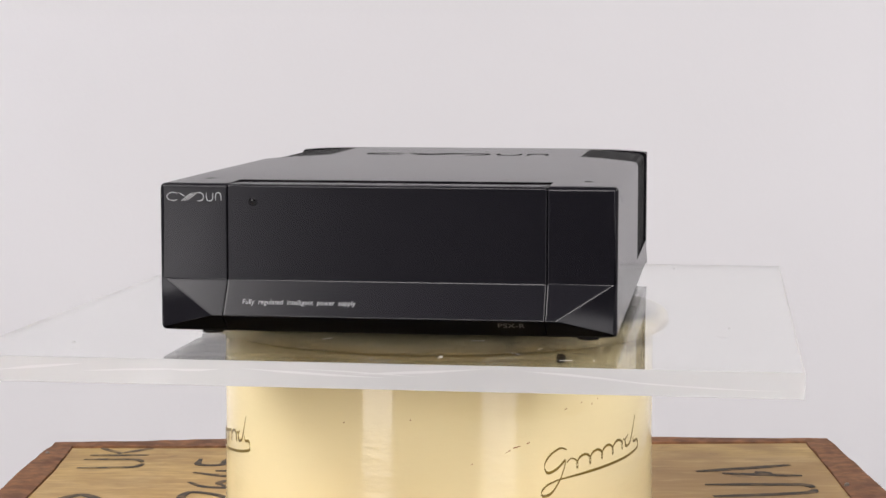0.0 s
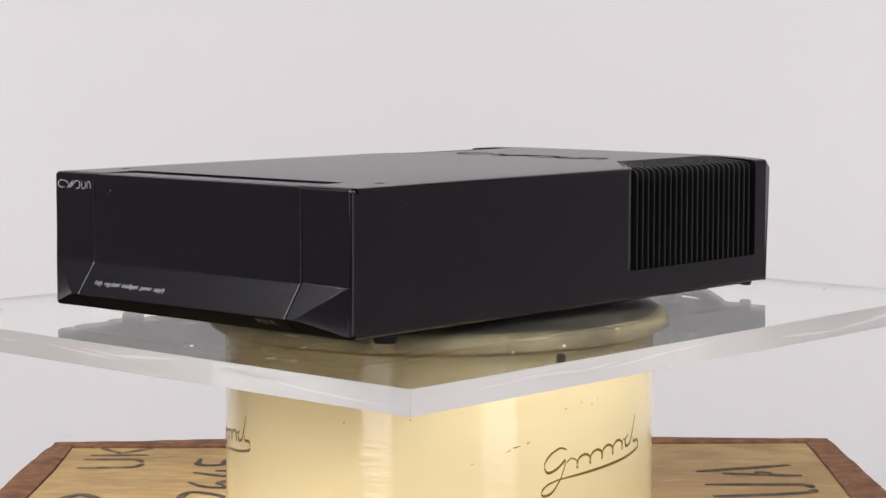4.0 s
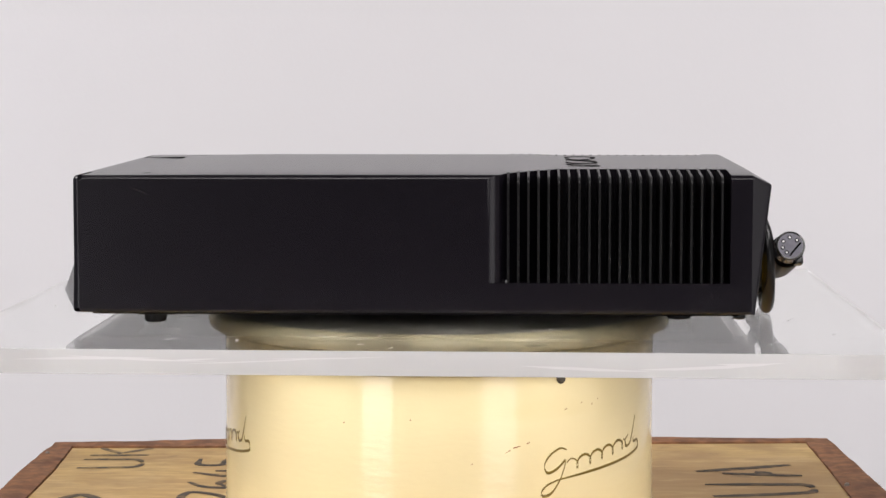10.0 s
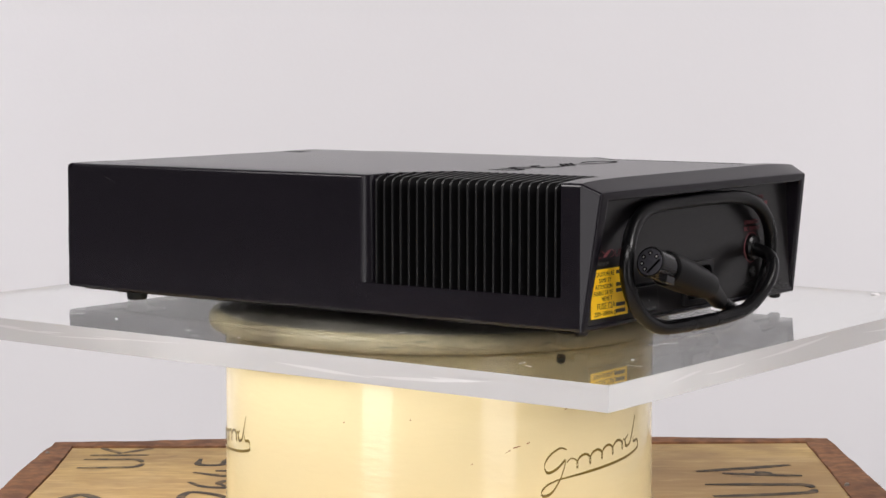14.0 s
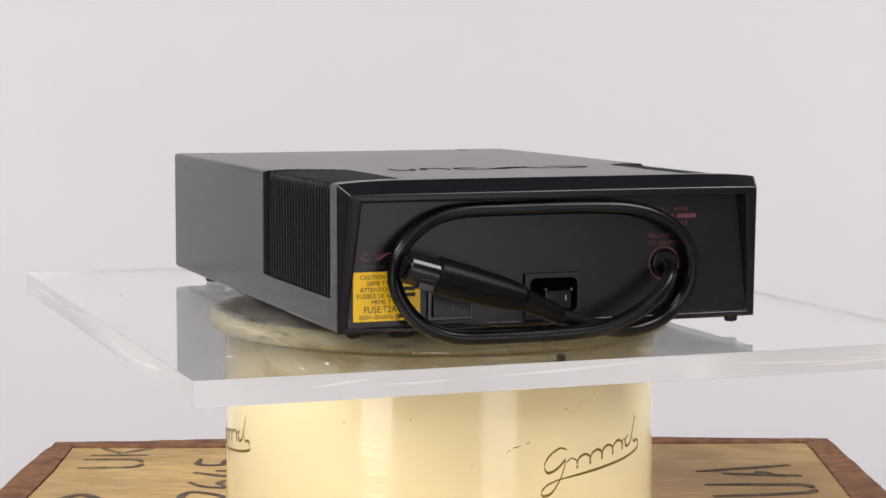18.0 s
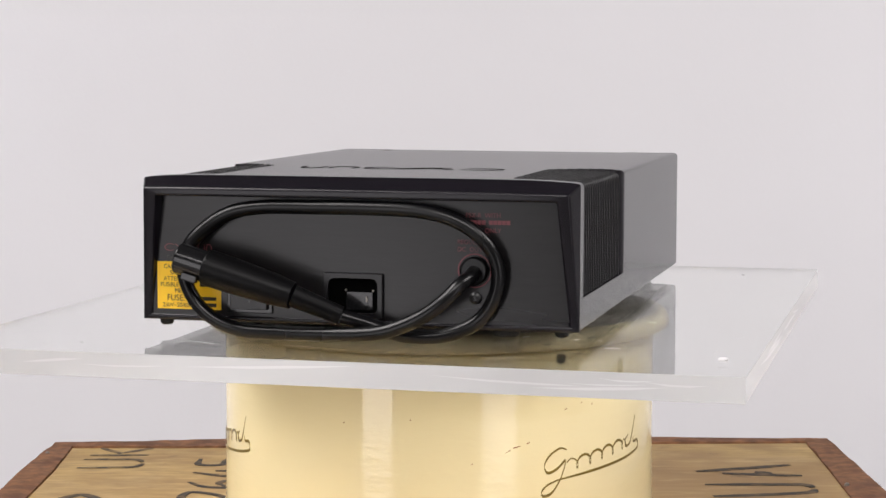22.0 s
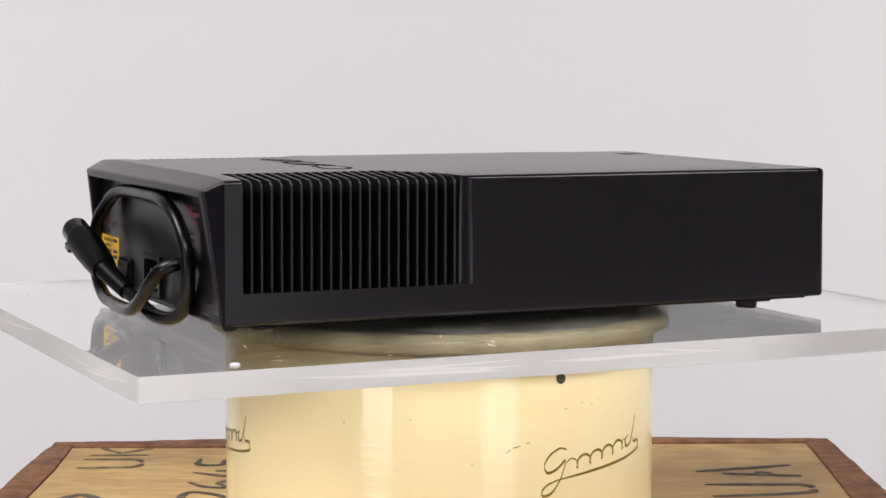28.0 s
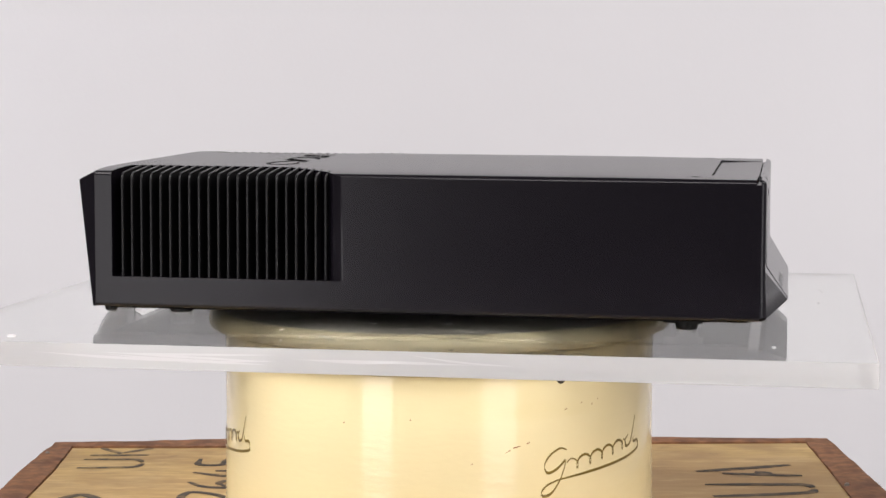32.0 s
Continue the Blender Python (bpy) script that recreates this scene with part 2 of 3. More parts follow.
def prism(points, axis, lo, hi, bevel=0.0):
    """A polygon drawn in the two other axes (in order), drawn out along axis from lo to hi."""
    bm = bmesh.new()

    def at(p, w):
        q = list(p)
        q.insert("xyz".index(axis), w)
        return bm.verts.new(q)

    a, b = [at(p, lo) for p in points], [at(p, hi) for p in points]
    n = len(points)
    bm.faces.new(a)
    bm.faces.new(b[::-1])
    for i in range(n):
        bm.faces.new((a[i], b[i], b[(i + 1) % n], a[(i + 1) % n]))
    bmesh.ops.recalc_face_normals(bm, faces=bm.faces)
    if bevel:
        bmesh.ops.bevel(bm, geom=bm.edges[:], offset=bevel, segments=2, affect="EDGES", profile=0.6)
    return bm


def lathe(profile, seg=64, cap=True):
    """Turns (radius, z) points round the z axis."""
    bm = bmesh.new()
    rings = [[bm.verts.new((r * math.cos(2 * math.pi * k / seg), r * math.sin(2 * math.pi * k / seg), z)) for k in range(seg)] for r, z in profile]
    for a, b in zip(rings, rings[1:]):
        for k in range(seg):
            bm.faces.new((a[k], a[(k + 1) % seg], b[(k + 1) % seg], b[k]))
    if cap:
        bm.faces.new(rings[0][::-1])
        bm.faces.new(rings[-1])
    return bm


def turned(bm, m):
    bmesh.ops.transform(bm, matrix=m, verts=bm.verts)
    return bm


def smooth_path(points, steps=8):
    """A smooth curve through the points."""
    p = [Vector(q) for q in points]
    p = [2 * p[0] - p[1]] + p + [2 * p[-1] - p[-2]]
    out = []
    for i in range(1, len(p) - 2):
        a, b, c, d = p[i - 1:i + 3]
        for k in range(steps):
            t = k / steps
            out.append(0.5 * (2 * b + (c - a) * t + (2 * a - 5 * b + 4 * c - d) * t * t + (3 * b - a - 3 * c + d) * t ** 3))
    return out + [p[-2]]


def tube(points, radius, seg=16):
    """A round bar along the points; radius may be one number or one per point."""
    bm = bmesh.new()
    n = len(points)
    radii = radius if isinstance(radius, (list, tuple)) else [radius] * n
    up, rings = None, []
    for i, p in enumerate(points):
        way = (points[min(i + 1, n - 1)] - points[max(i - 1, 0)]).normalized()
        side = way.orthogonal().normalized() if up is None else (up - way * up.dot(way)).normalized()
        up = side
        other = way.cross(side)
        rings.append([bm.verts.new(p + radii[i] * (math.cos(2 * math.pi * k / seg) * side + math.sin(2 * math.pi * k / seg) * other)) for k in range(seg)])
    for a, b in zip(rings, rings[1:]):
        for k in range(seg):
            bm.faces.new((a[k], a[(k + 1) % seg], b[(k + 1) % seg], b[k]))
    bm.faces.new(rings[0][::-1])
    bm.faces.new(rings[-1])
    return bm


def ribbon(bm, points, width, place):
    """A flat brush stroke through 2D points, laid on a surface by place(u, v, lift)."""
    pts = smooth_path([(u, v, 0) for u, v in points], 6)
    n = len(pts)
    rows = []
    for i, p in enumerate(pts):
        way = pts[min(i + 1, n - 1)] - pts[max(i - 1, 0)]
        side = Vector((-way.y, way.x, 0)).normalized()
        end = min(1.0, 0.45 + 3.0 * min(i, n - 1 - i) / n)
        w = width * end / 2
        rows.append([bm.verts.new(place(*(p + side * w * k).xy, lift)) for k, lift in ((-1, 0), (-0.8, 1), (0.8, 1), (1, 0))])
    for a, b in zip(rows, rows[1:]):
        for k in range(3):
            bm.faces.new((a[k], a[k + 1], b[k + 1], b[k]))


def words(body, size, name, mats, parent, m, label="", align="LEFT", stretch=1.0, depth=0.00006):
    """Lettering in the built-in font, thin and solid, at the pose m: x along the line, y up the letters."""
    cu = bpy.data.curves.new(name, "FONT")
    cu.body, cu.size, cu.align_x, cu.extrude, cu.resolution_u = body, size, align, depth, 3
    tmp = new(name, cu)
    me = bpy.data.meshes.new_from_object(tmp.evaluated_get(bpy.context.evaluated_depsgraph_get()))
    bpy.data.objects.remove(tmp)
    bpy.data.curves.remove(cu)
    me.transform(m @ Matrix.Diagonal((stretch, 1, 1, 1)))
    me.materials.clear()
    me.materials.append(mats)
    return part(name, me, mats, parent, label)


def rounded(x0, x1, z0, z1, r):
    """The outline of a rectangle with round corners."""
    out = []
    for cx, cz, a in ((x1 - r, z1 - r, 0), (x0 + r, z1 - r, 90), (x0 + r, z0 + r, 180), (x1 - r, z0 + r, 270)):
        out += [(cx + r * math.cos(radians(a + k * 22.5)), cz + r * math.sin(radians(a + k * 22.5))) for k in range(5)]
    return out


def carved(bm, name, mats, cutters, smooth=35):
    """The mesh with the cutters' shapes taken away."""
    ob = new(name, finish(bm, name, mats, 0))
    made = []
    for c in cutters:
        k = new("cutter", finish(c, "cutter", mats, 0))
        made.append(k)
        md = ob.modifiers.new("cut", "BOOLEAN")
        md.object, md.operation, md.solver = k, "DIFFERENCE", "EXACT"
    me = bpy.data.meshes.new_from_object(ob.evaluated_get(bpy.context.evaluated_depsgraph_get()))
    for k in made + [ob]:
        bpy.data.objects.remove(k)
    even_normals(me, smooth)
    return me


# ---- the room ----
def room():
    x, y0, y1, h, t = 2.3, -2.9, 2.0, 2.75, 0.12
    # only the north wall is in view; the others are added to shape light
    for name, b, label, m in (
            ("floor", (-x - t, x + t, y0 - t, y1 + t, -0.1, 0.0), "grey smooth studio floor", FLOOR),
            ("ceiling", (-x - t, x + t, y0 - t, y1 + t, h, h + 0.1), "unseen dark ceiling added to limit bounced light", BLACKOUT),
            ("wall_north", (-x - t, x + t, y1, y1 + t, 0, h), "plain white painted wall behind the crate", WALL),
            ("wall_south", (-x - t, x + t, y0 - t, y0, 0, h), "unseen dark wall added behind the camera for reflections", BLACKOUT),
            ("wall_west", (-x - t, -x, y0, y1, 0, h), "unseen mid-grey side wall added for darker reflections", DUSK),
            ("wall_east", (x, x + t, y0, y1, 0, h), "unseen grey side wall added for lighter reflections", SIDE)):
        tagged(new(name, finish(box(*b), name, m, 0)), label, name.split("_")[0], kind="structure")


# ---- the crate ----
def stroke_letters(name, strokes, width, ox, oy, w, h, parent, label, ink=None):
    """Brush letters that lie on the crate's lid: their tops point to -x and the line runs towards +y."""
    bm = bmesh.new()
    turn = pose(0, 0, 0, 0, 0, 0.9)
    for s in strokes:
        ribbon(bm, [(u * w, v * h) for u, v in s], width, lambda u, v, lift: turn @ Vector((ox - v, oy + u, CRATE_TOP + 0.0002 + 0.00025 * lift)))
    part(name, bm, ink or STENCIL, parent, label)


def between(points, k):
    """The place at k (0 to 1 of the parts) along a bent line of 2D points."""
    i = min(int(k * (len(points) - 1)), len(points) - 2)
    f = k * (len(points) - 1) - i
    return Vector(points[i]).lerp(Vector(points[i + 1]), f)


# outer and inner edges of the steel straps round the lid
LEFT = ([(-0.2665, -0.262), (-0.2650, -0.02), (-0.2631, 0.080), (-0.2602, 0.188), (-0.2577, 0.2250)], [(-0.2425, -0.250), (-0.2424, -0.05), (-0.2424, 0.052), (-0.2414, 0.1365), (-0.2436, 0.2180)])
RIGHT = ([(0.2710, -0.262), (0.2690, -0.08), (0.2674, 0.070), (0.2660, 0.155), (0.2640, 0.2425)], [(0.2375, -0.250), (0.2400, -0.08), (0.2426, 0.048), (0.2454, 0.138), (0.2475, 0.2340)])
REAR_EDGE = ([(-0.2570, 0.2268), (-0.2045, 0.2310), (-0.1520, 0.2400), (0.0, 0.2450), (0.146, 0.2480), (0.2630, 0.2430)], [(-0.2430, 0.2138), (-0.2000, 0.2138), (-0.1495, 0.2150), (0.0, 0.2230), (0.146, 0.2305), (0.2470, 0.2340)])
FRONT_EDGE = ([(-0.2660, -0.2625), (0.0, -0.2625), (0.2685, -0.2625)], [(-0.2420, -0.2505), (0.0, -0.2505), (0.2365, -0.2505)])


def crate():
    thing = tagged(new("wooden_crate"), "old plywood tea chest with rusted steel straps and black lettering", "crate")
    rim = [between(LEFT[1], k / 8) for k in range(9)] + [between(REAR_EDGE[1], k / 10) for k in range(11)] + [between(RIGHT[1], 1 - k / 8) for k in range(9)]
    part("lid", prism([(p.x * 0.9985, p.y - 0.0006) for p in rim], "z", CRATE_TOP - 0.008, CRATE_TOP), WOOD, thing, "pale plywood lid with streaky grain")
    x0, x1, y0, y1 = -0.2405, 0.2355, -0.2500, 0.2125
    for k in range(4):
        z0, z1 = 0.002 + k * 0.115, 0.002 + k * 0.115 + 0.113
        for ya, yb in ((y0, y0 + 0.012), (y1 - 0.012, y1)):
            part("side_board", box(x0, x1, ya, yb, z0, min(z1, CRATE_TOP - 0.0085), 0.001), WOOD, thing)
        for xa, xb in ((x0, x0 + 0.012), (x1 - 0.012, x1)):
            part("end_board", box(xa, xb, y0 + 0.013, y1 - 0.013, z0, min(z1, CRATE_TOP - 0.0085), 0.001), WOOD, thing)

    def strap(edges, seed, top=0.0020, wave=0.0008, ragged=0.0012, n=60):
        """A folded steel strap over a lid edge, dented and ragged along its length."""
        bm = bmesh.new()
        rows = []
        for i in range(n + 1):
            k = i / n
            out, inn = between(edges[0], k), between(edges[1], k)
            way = (inn - out).normalized()
            q = lambda f, w: noise.noise(Vector((k * f, seed, w)))
            inn = inn + way * ragged * (q(14, 1) + 0.5 * q(45, 2))
            out = out + way * 0.0007 * q(11, 5)
            z = CRATE_TOP + top + wave * (q(7, 3) + 0.5 * q(24, 4))
            lip = CRATE_TOP + 0.0007 + 0.0005 * abs(q(30, 6))
            soft = out.lerp(inn, 0.09)
            rows.append([bm.verts.new((p.x, p.y, h)) for p, h in ((out, CRATE_TOP - 0.03), (out, z - 0.0013), (soft, z), (out.lerp(inn, 0.6), z - 0.0002),
                                                                  (inn, lip + 0.0004), (inn + way * 0.0002, CRATE_TOP - 0.0002), (out + way * 0.002, CRATE_TOP - 0.0005), (out + way * 0.002, CRATE_TOP - 0.03))])
        for a, b in zip(rows, rows[1:]):
            for j in range(8):
                bm.faces.new((a[j], a[(j + 1) % 8], b[(j + 1) % 8], b[j]))
        bm.faces.new(rows[0])
        bm.faces.new(rows[-1][::-1])
        part("strap", bm, RUST, thing, smooth=50)

    strap(REAR_EDGE, 5, top=0.0018, wave=0.0007)
    strap(FRONT_EDGE, 8, top=0.0014)
    strap(LEFT, 1)
    strap(RIGHT, 2)
    for sx in (x0 - 0.0025, x1):
        for sy in (y0 - 0.0025, y1):
            part("corner_strap", box(sx, sx + 0.0025, sy, sy + 0.0025, 0.0, CRATE_TOP - 0.009, 0.0004), RUST, thing)
    for x, y in ((-0.2545, 0.1860), (0.2462, 0.0900)):
        nail = lathe([(0.0016, -0.001), (0.0015, 0.0005), (0.0008, 0.0011)], 10)
        part("nail", turned(nail, pose(x, y, CRATE_TOP + 0.0019)), NAIL, thing)
    U = [[(0.0, 1.0), (0.02, 0.5), (0.05, 0.12), (0.2, 0.0)], [(0.42, 1.0), (0.42, 0.5), (0.40, 0.15), (0.26, 0.02)]]
    K = [[(0.62, 0.95), (0.62, 0.5), (0.63, 0.0)], [(1.0, 0.85), (0.85, 0.65), (0.70, 0.45)], [(0.74, 0.45), (0.88, 0.2), (0.98, 0.0)]]
    V = [[(-0.06, 1.0), (0.0, 0.5), (0.08, 0.08), (0.20, -0.02)], [(0.42, 1.0), (0.42, 0.4), (0.40, 0.05), (0.28, -0.02)]]
    A = [[(0.79, -0.02), (0.84, 0.40), (0.90, 0.75)], [(0.985, 1.0), (1.12, 0.5), (1.27, 0.0)], [(0.87, 0.26), (0.93, 0.34), (0.95, 0.42)]]
    stroke_letters("brush_lettering", U + K, 0.0050, -0.186, 0.150, 0.066, 0.040, thing, "faded black brushed letters UK", WORN)
    stroke_letters("brush_lettering", V + A, 0.0074, 0.226, 0.066, 0.070, 0.063, thing, "black brushed letters UA")
    digits = [[(0.0, 0.75), (0.05, 1.0), (0.2, 0.9), (0.15, 0.5), (0.0, 0.05), (0.22, 0.0)],
              [(0.46, 1.0), (0.34, 0.7), (0.32, 0.2), (0.44, 0.0), (0.52, 0.25), (0.44, 0.5), (0.34, 0.35)],
              [(0.72, 1.0), (0.62, 0.4), (0.84, 0.4)], [(0.76, 0.65), (0.76, 0.3), (0.77, 0.0)],
              [(1.1, 1.0), (0.94, 0.98), (0.93, 0.6), (1.08, 0.5), (1.08, 0.1), (0.92, 0.0)]]
    stroke_letters("brush_lettering", digits, 0.0054, -0.114, 0.0535, 0.1135, 0.037, thing, "black brushed figures 2645")
    stroke_letters("brush_lettering", [[(0.0, 0.0), (0.25, 0.1), (0.42, 0.5), (0.25, 0.9), (0.0, 1.0)]], 0.0070, -0.1975, 0.042, 0.066, 0.026, thing, "part of a black brushed letter")


# ---- the drum ----
DRUM_R = 0.1182
DRUM_TOP = PLATTER_TOP - 0.0105


def drum_at(angle, z, lift=0.0):
    a = radians(angle)
    return Vector((math.sin(a) * (DRUM_R + lift), -math.cos(a) * (DRUM_R + lift), z))


def drum():
    thing = tagged(new("turntable_drum"), "cream enamelled metal drum stand with gold flourishes on the wooden crate", "stand")
    prof = [(0.112, CRATE_TOP + 0.0025), (0.1206, CRATE_TOP + 0.0025), (0.1212, CRATE_TOP + 0.006), (0.1208, CRATE_TOP + 0.0115), (0.1194, CRATE_TOP + 0.0135),
            (DRUM_R + 0.0004, CRATE_TOP + 0.0155), (DRUM_R + 0.0002, CRATE_TOP + 0.03), (DRUM_R, CRATE_TOP + 0.05), (DRUM_R, DRUM_TOP - 0.004),
            (DRUM_R - 0.0006, DRUM_TOP - 0.0014), (DRUM_R - 0.003, DRUM_TOP), (0.02, DRUM_TOP)]
    part("shell", lathe(prof, 160), CREAM, thing, "glossy cream enamel shell")
    # three gold script flourishes round the shell, with an underline
    for k in range(3):
        start = 26.0 - 120.6 * k
        place = lambda u, v, lift: drum_at(start + u, BASE - 0.0905 + 0.0105 * u / 37 + v, 0.0001 + 0.00015 * lift)
        bm = bmesh.new()
        ribbon(bm, [(7.4, 0.0180), (5.2, 0.0196), (2.2, 0.0170), (0.8, 0.0125), (1.9, 0.0085), (4.6, 0.0095), (6.8, 0.0125), (6.9, 0.0105), (5.6, 0.0040),
                    (3.2, -0.0020), (0.8, -0.0030), (0.0, -0.0008), (1.6, 0.0022), (5.0, 0.0036)], 0.0016, place)
        coil = [(8.6 + 0.545 * q + 1.15 * math.sin(q * 0.785), 0.0098 + 0.0028 * math.cos(q * 0.785)) for q in range(40)]
        ribbon(bm, [(7.4, 0.0112)] + coil + [(30.4, 0.0074)], 0.0014, place)
        ribbon(bm, [(31.0, 0.0125), (29.6, 0.0105), (30.2, 0.0072), (32.2, 0.0078), (33.6, 0.0130), (35.0, 0.0205)], 0.0015, place)
        ribbon(bm, [(33.9, 0.0100), (34.4, 0.0072), (36.4, 0.0070), (37.2, 0.0045), (36.4, 0.0022), (30, 0.0014), (20, 0.0022), (12, 0.0030), (4.6, 0.0036)], 0.0015, place)
        part("gold_flourish", bm, GOLD, thing, "olive-gold painted script-like flourish")
    hole = lathe([(0.0008, -0.0006), (0.0026, -0.0006), (0.0026, 0.0004), (0.0018, 0.0007), (0.0012, 0.0002)], 20)
    part("screw", turned(hole, Matrix.Translation(drum_at(31.4, BASE - 0.0335, 0.0003)) @ pose(0, 0, 0, 90, 0, 31.4)), GREY, thing, "dark countersunk screw")
    rnd = random.Random(9)
    for a, z, length, tilt in ((33.0, -0.0495, 0.0016, 20), (17.0, -0.0688, 0.0030, 24), (19.3, -0.0668, 0.0042, 14), (22.4, -0.0650, 0.0020, 18),
                               (41.5, -0.0485, 0.0016, 40), (43.5, -0.0462, 0.0010, 60), (38.0, -0.047, 0.0008, 0), (-52, -0.103, 0.002, 60), (-50, -0.1015, 0.0014, 30),
                               (-7, -0.052, 0.001, 0), (8.0, -0.0745, 0.0009, 10), (-24, -0.055, 0.0009, 30)):
        bm = bmesh.new()
        n = 5
        pts = [(math.degrees((i / (n - 1) - 0.5) * length * math.cos(radians(tilt)) / DRUM_R),
                (i / (n - 1) - 0.5) * length * math.sin(radians(tilt)) + rnd.uniform(-0.0002, 0.0002)) for i in range(n)]
        rows = []
        for u, v in pts:
            w = rnd.uniform(0.00012, 0.00036)
            rows.append([bm.verts.new(drum_at(a + u, BASE + z + v + d * w, 0.00012)) for d in (-1, 1)])
        for p, q in zip(rows, rows[1:]):
            bm.faces.new((p[0], p[1], q[1], q[0]))
        part("paint_chip", bm, CHIP, thing)
    return thing


def platter():
    thing = tagged(new("turntable_platter"), "round worn cream metal platter turning on the drum", "turntable")
    prof = [(0.110, -0.0100), (0.1235, -0.0100), (0.1262, -0.0088), (0.1272, -0.0062), (0.1268, -0.0035), (0.1252, -0.0012), (0.1225, -0.0003)]
    part("rim", lathe(prof + [(0.1213, -0.0003)], 160), PLATTER, thing, "rounded cream rim with chipped paint")
    part("face", lathe([(0.1212, -0.0098), (0.1212, 0.0), (0.090, -0.0001), (0.02, -0.0001)], 128), MAT, thing, "scuffed grey metal face")
    rnd = random.Random(21)
    edge = [(0.1225, -0.0003), (0.1252, -0.0012), (0.1268, -0.0035), (0.1272, -0.0062), (0.1262, -0.0088)]
    for k in range(70):
        a, place = rnd.uniform(0, 360), rnd.uniform(0.05, 0.92)
        w = rnd.uniform(0.2, 1.2) if k % 4 else rnd.uniform(1.5, 4.5)
        bm = bmesh.new()
        rows = []
        for i in range(5):
            b = radians(a + w * i / 4)
            d = rnd.uniform(0.008, 0.045) * (0.4 if i in (0, 4) else 1)
            row = []
            for q in (place - d, place + d):
                p = between(edge, min(0.999, max(0.0, q)))
                row.append(bm.verts.new((math.cos(b) * (p.x + 0.00012), math.sin(b) * (p.x + 0.00012), p.y + 0.0001)))
            rows.append(row)
        for p, q in zip(rows, rows[1:]):
            bm.faces.new((p[0], p[1], q[1], q[0]))
        part("paint_chip", bm, GREY, thing)
    # fine scuffs scattered over the face and rim
    bm = bmesh.new()
    for k in range(420):
        a, rad = rnd.uniform(0, 2 * math.pi), 0.1208 * math.sqrt(rnd.uniform(0.25, 1))
        length, turn, wide = rnd.uniform(0.002, 0.014), rnd.uniform(0, math.pi), rnd.uniform(0.00008, 0.0002)
        c = Vector((rad * math.cos(a), rad * math.sin(a), 0.00012))
        d = Vector((math.cos(turn), math.sin(turn), 0)) * length / 2
        n = Vector((-math.sin(turn), math.cos(turn), 0)) * wide
        ends = [c - d - n, c + d - n * 0.3, c + d + n * 0.3, c - d + n]
        if all(e.length < 0.1212 for e in ends):
            bm.faces.new([bm.verts.new(e) for e in ends])
    part("scuffs", bm, SILVER, thing, "fine pale scratches on the platter face", 0)["kind"] = "stuff"
    return thing


def sheet():
    thing = tagged(new("acrylic_sheet"), "thick clear acrylic sheet with sawn edges on the platter", "sheet")
    x, y0, y1 = 0.1925, -0.2320, 0.2290
    bm = box(-x, x, y0, y1, -SHEET_THICK, 0, 0.0002, 1)
    for f in bm.faces:
        f.material_index = 0 if abs(f.normal.z) > 0.9 else 1
    slab = part("slab", bm, [SHEET, EDGE], thing, "clear acrylic slab")
    slab.visible_shadow = False
    rnd = random.Random(3)
    for px, py, r in ((-0.1773, 0.1803, 0.0024), (-0.150, -0.185, 0.0011), (0.125, 0.200, 0.0009), (0.03, -0.208, 0.0009), (0.16, -0.09, 0.0008)):
        drop = lathe([(r, 0.0), (r * 0.95, r * 0.25), (r * 0.6, r * 0.42), (r * 0.1, r * 0.48)], 16)
        part("adhesive_dot", turned(drop, pose(px, py, 0.0001)), WALL if r > 0.002 else SILVER, thing, "small white dot")
    for k in range(44):
        px, py, a, length = rnd.uniform(-x, x) * 0.95, rnd.uniform(y0, y1) * 0.95, rnd.uniform(0, 180), rnd.uniform(0.0015, 0.008)
        wide = rnd.uniform(0.00006, 0.00018)
        bm = box(-length / 2, length / 2, -wide, wide, 0.00002, 0.00008)
        part("scratch", turned(bm, pose(px, py, 0, 0, 0, a)), SILVER, thing)
    # pale slanting streaks along the four edges, drawn in place of refracted glints
    for at, along, out in ((Vector((0, y0, 0)), Vector((1, 0, 0)), Vector((0, -1, 0))), (Vector((0, y1, 0)), Vector((1, 0, 0)), Vector((0, 1, 0))),
                           (Vector((-x, 0, 0)), Vector((0, 1, 0)), Vector((-1, 0, 0))), (Vector((x, 0, 0)), Vector((0, 1, 0)), Vector((1, 0, 0)))):
        for k in range(8):
            length, wide, rise = rnd.uniform(0.012, 0.045), rnd.uniform(0.0003, 0.0008), rnd.choice((-1, 1)) * rnd.uniform(0.0002, 0.0022)
            w, z = rnd.uniform(-0.172, 0.172), -SHEET_THICK * rnd.uniform(0.28, 0.72)
            mark, bend = bmesh.new(), rnd.uniform(-0.2, 0.5)
            outline = [(-1, 0), (-0.45, -0.8), (0.2, -1), (1, 0), (0.5, 0.5), (-0.2, 0.9)]
            mark.faces.new([mark.verts.new(at + out * 0.00004 + along * (w + u * length) + Vector((0, 0, z + u * rise + v * wide + bend * u * u * 0.002))) for u, v in outline])
            part("glint_streak", mark, GLINT, thing, "pale streak in place of a refracted glint").visible_shadow = False
    return thing


# ---- the power supply ----
HX, TOP, FRONT, BACK = 0.1084, 0.0696, -0.1774, 0.1612
GROOVE = 0.0757


def crown(x, y):
    """How far the lid bulges above its edges: not at the front, fully from a third of its depth on."""
    k = min(1.0, max(0.0, (y + 0.172) / 0.075))
    return 0.0016 * k * k * (3 - 2 * k) * (1 - min(1.0, abs(x) / HX) ** 8)


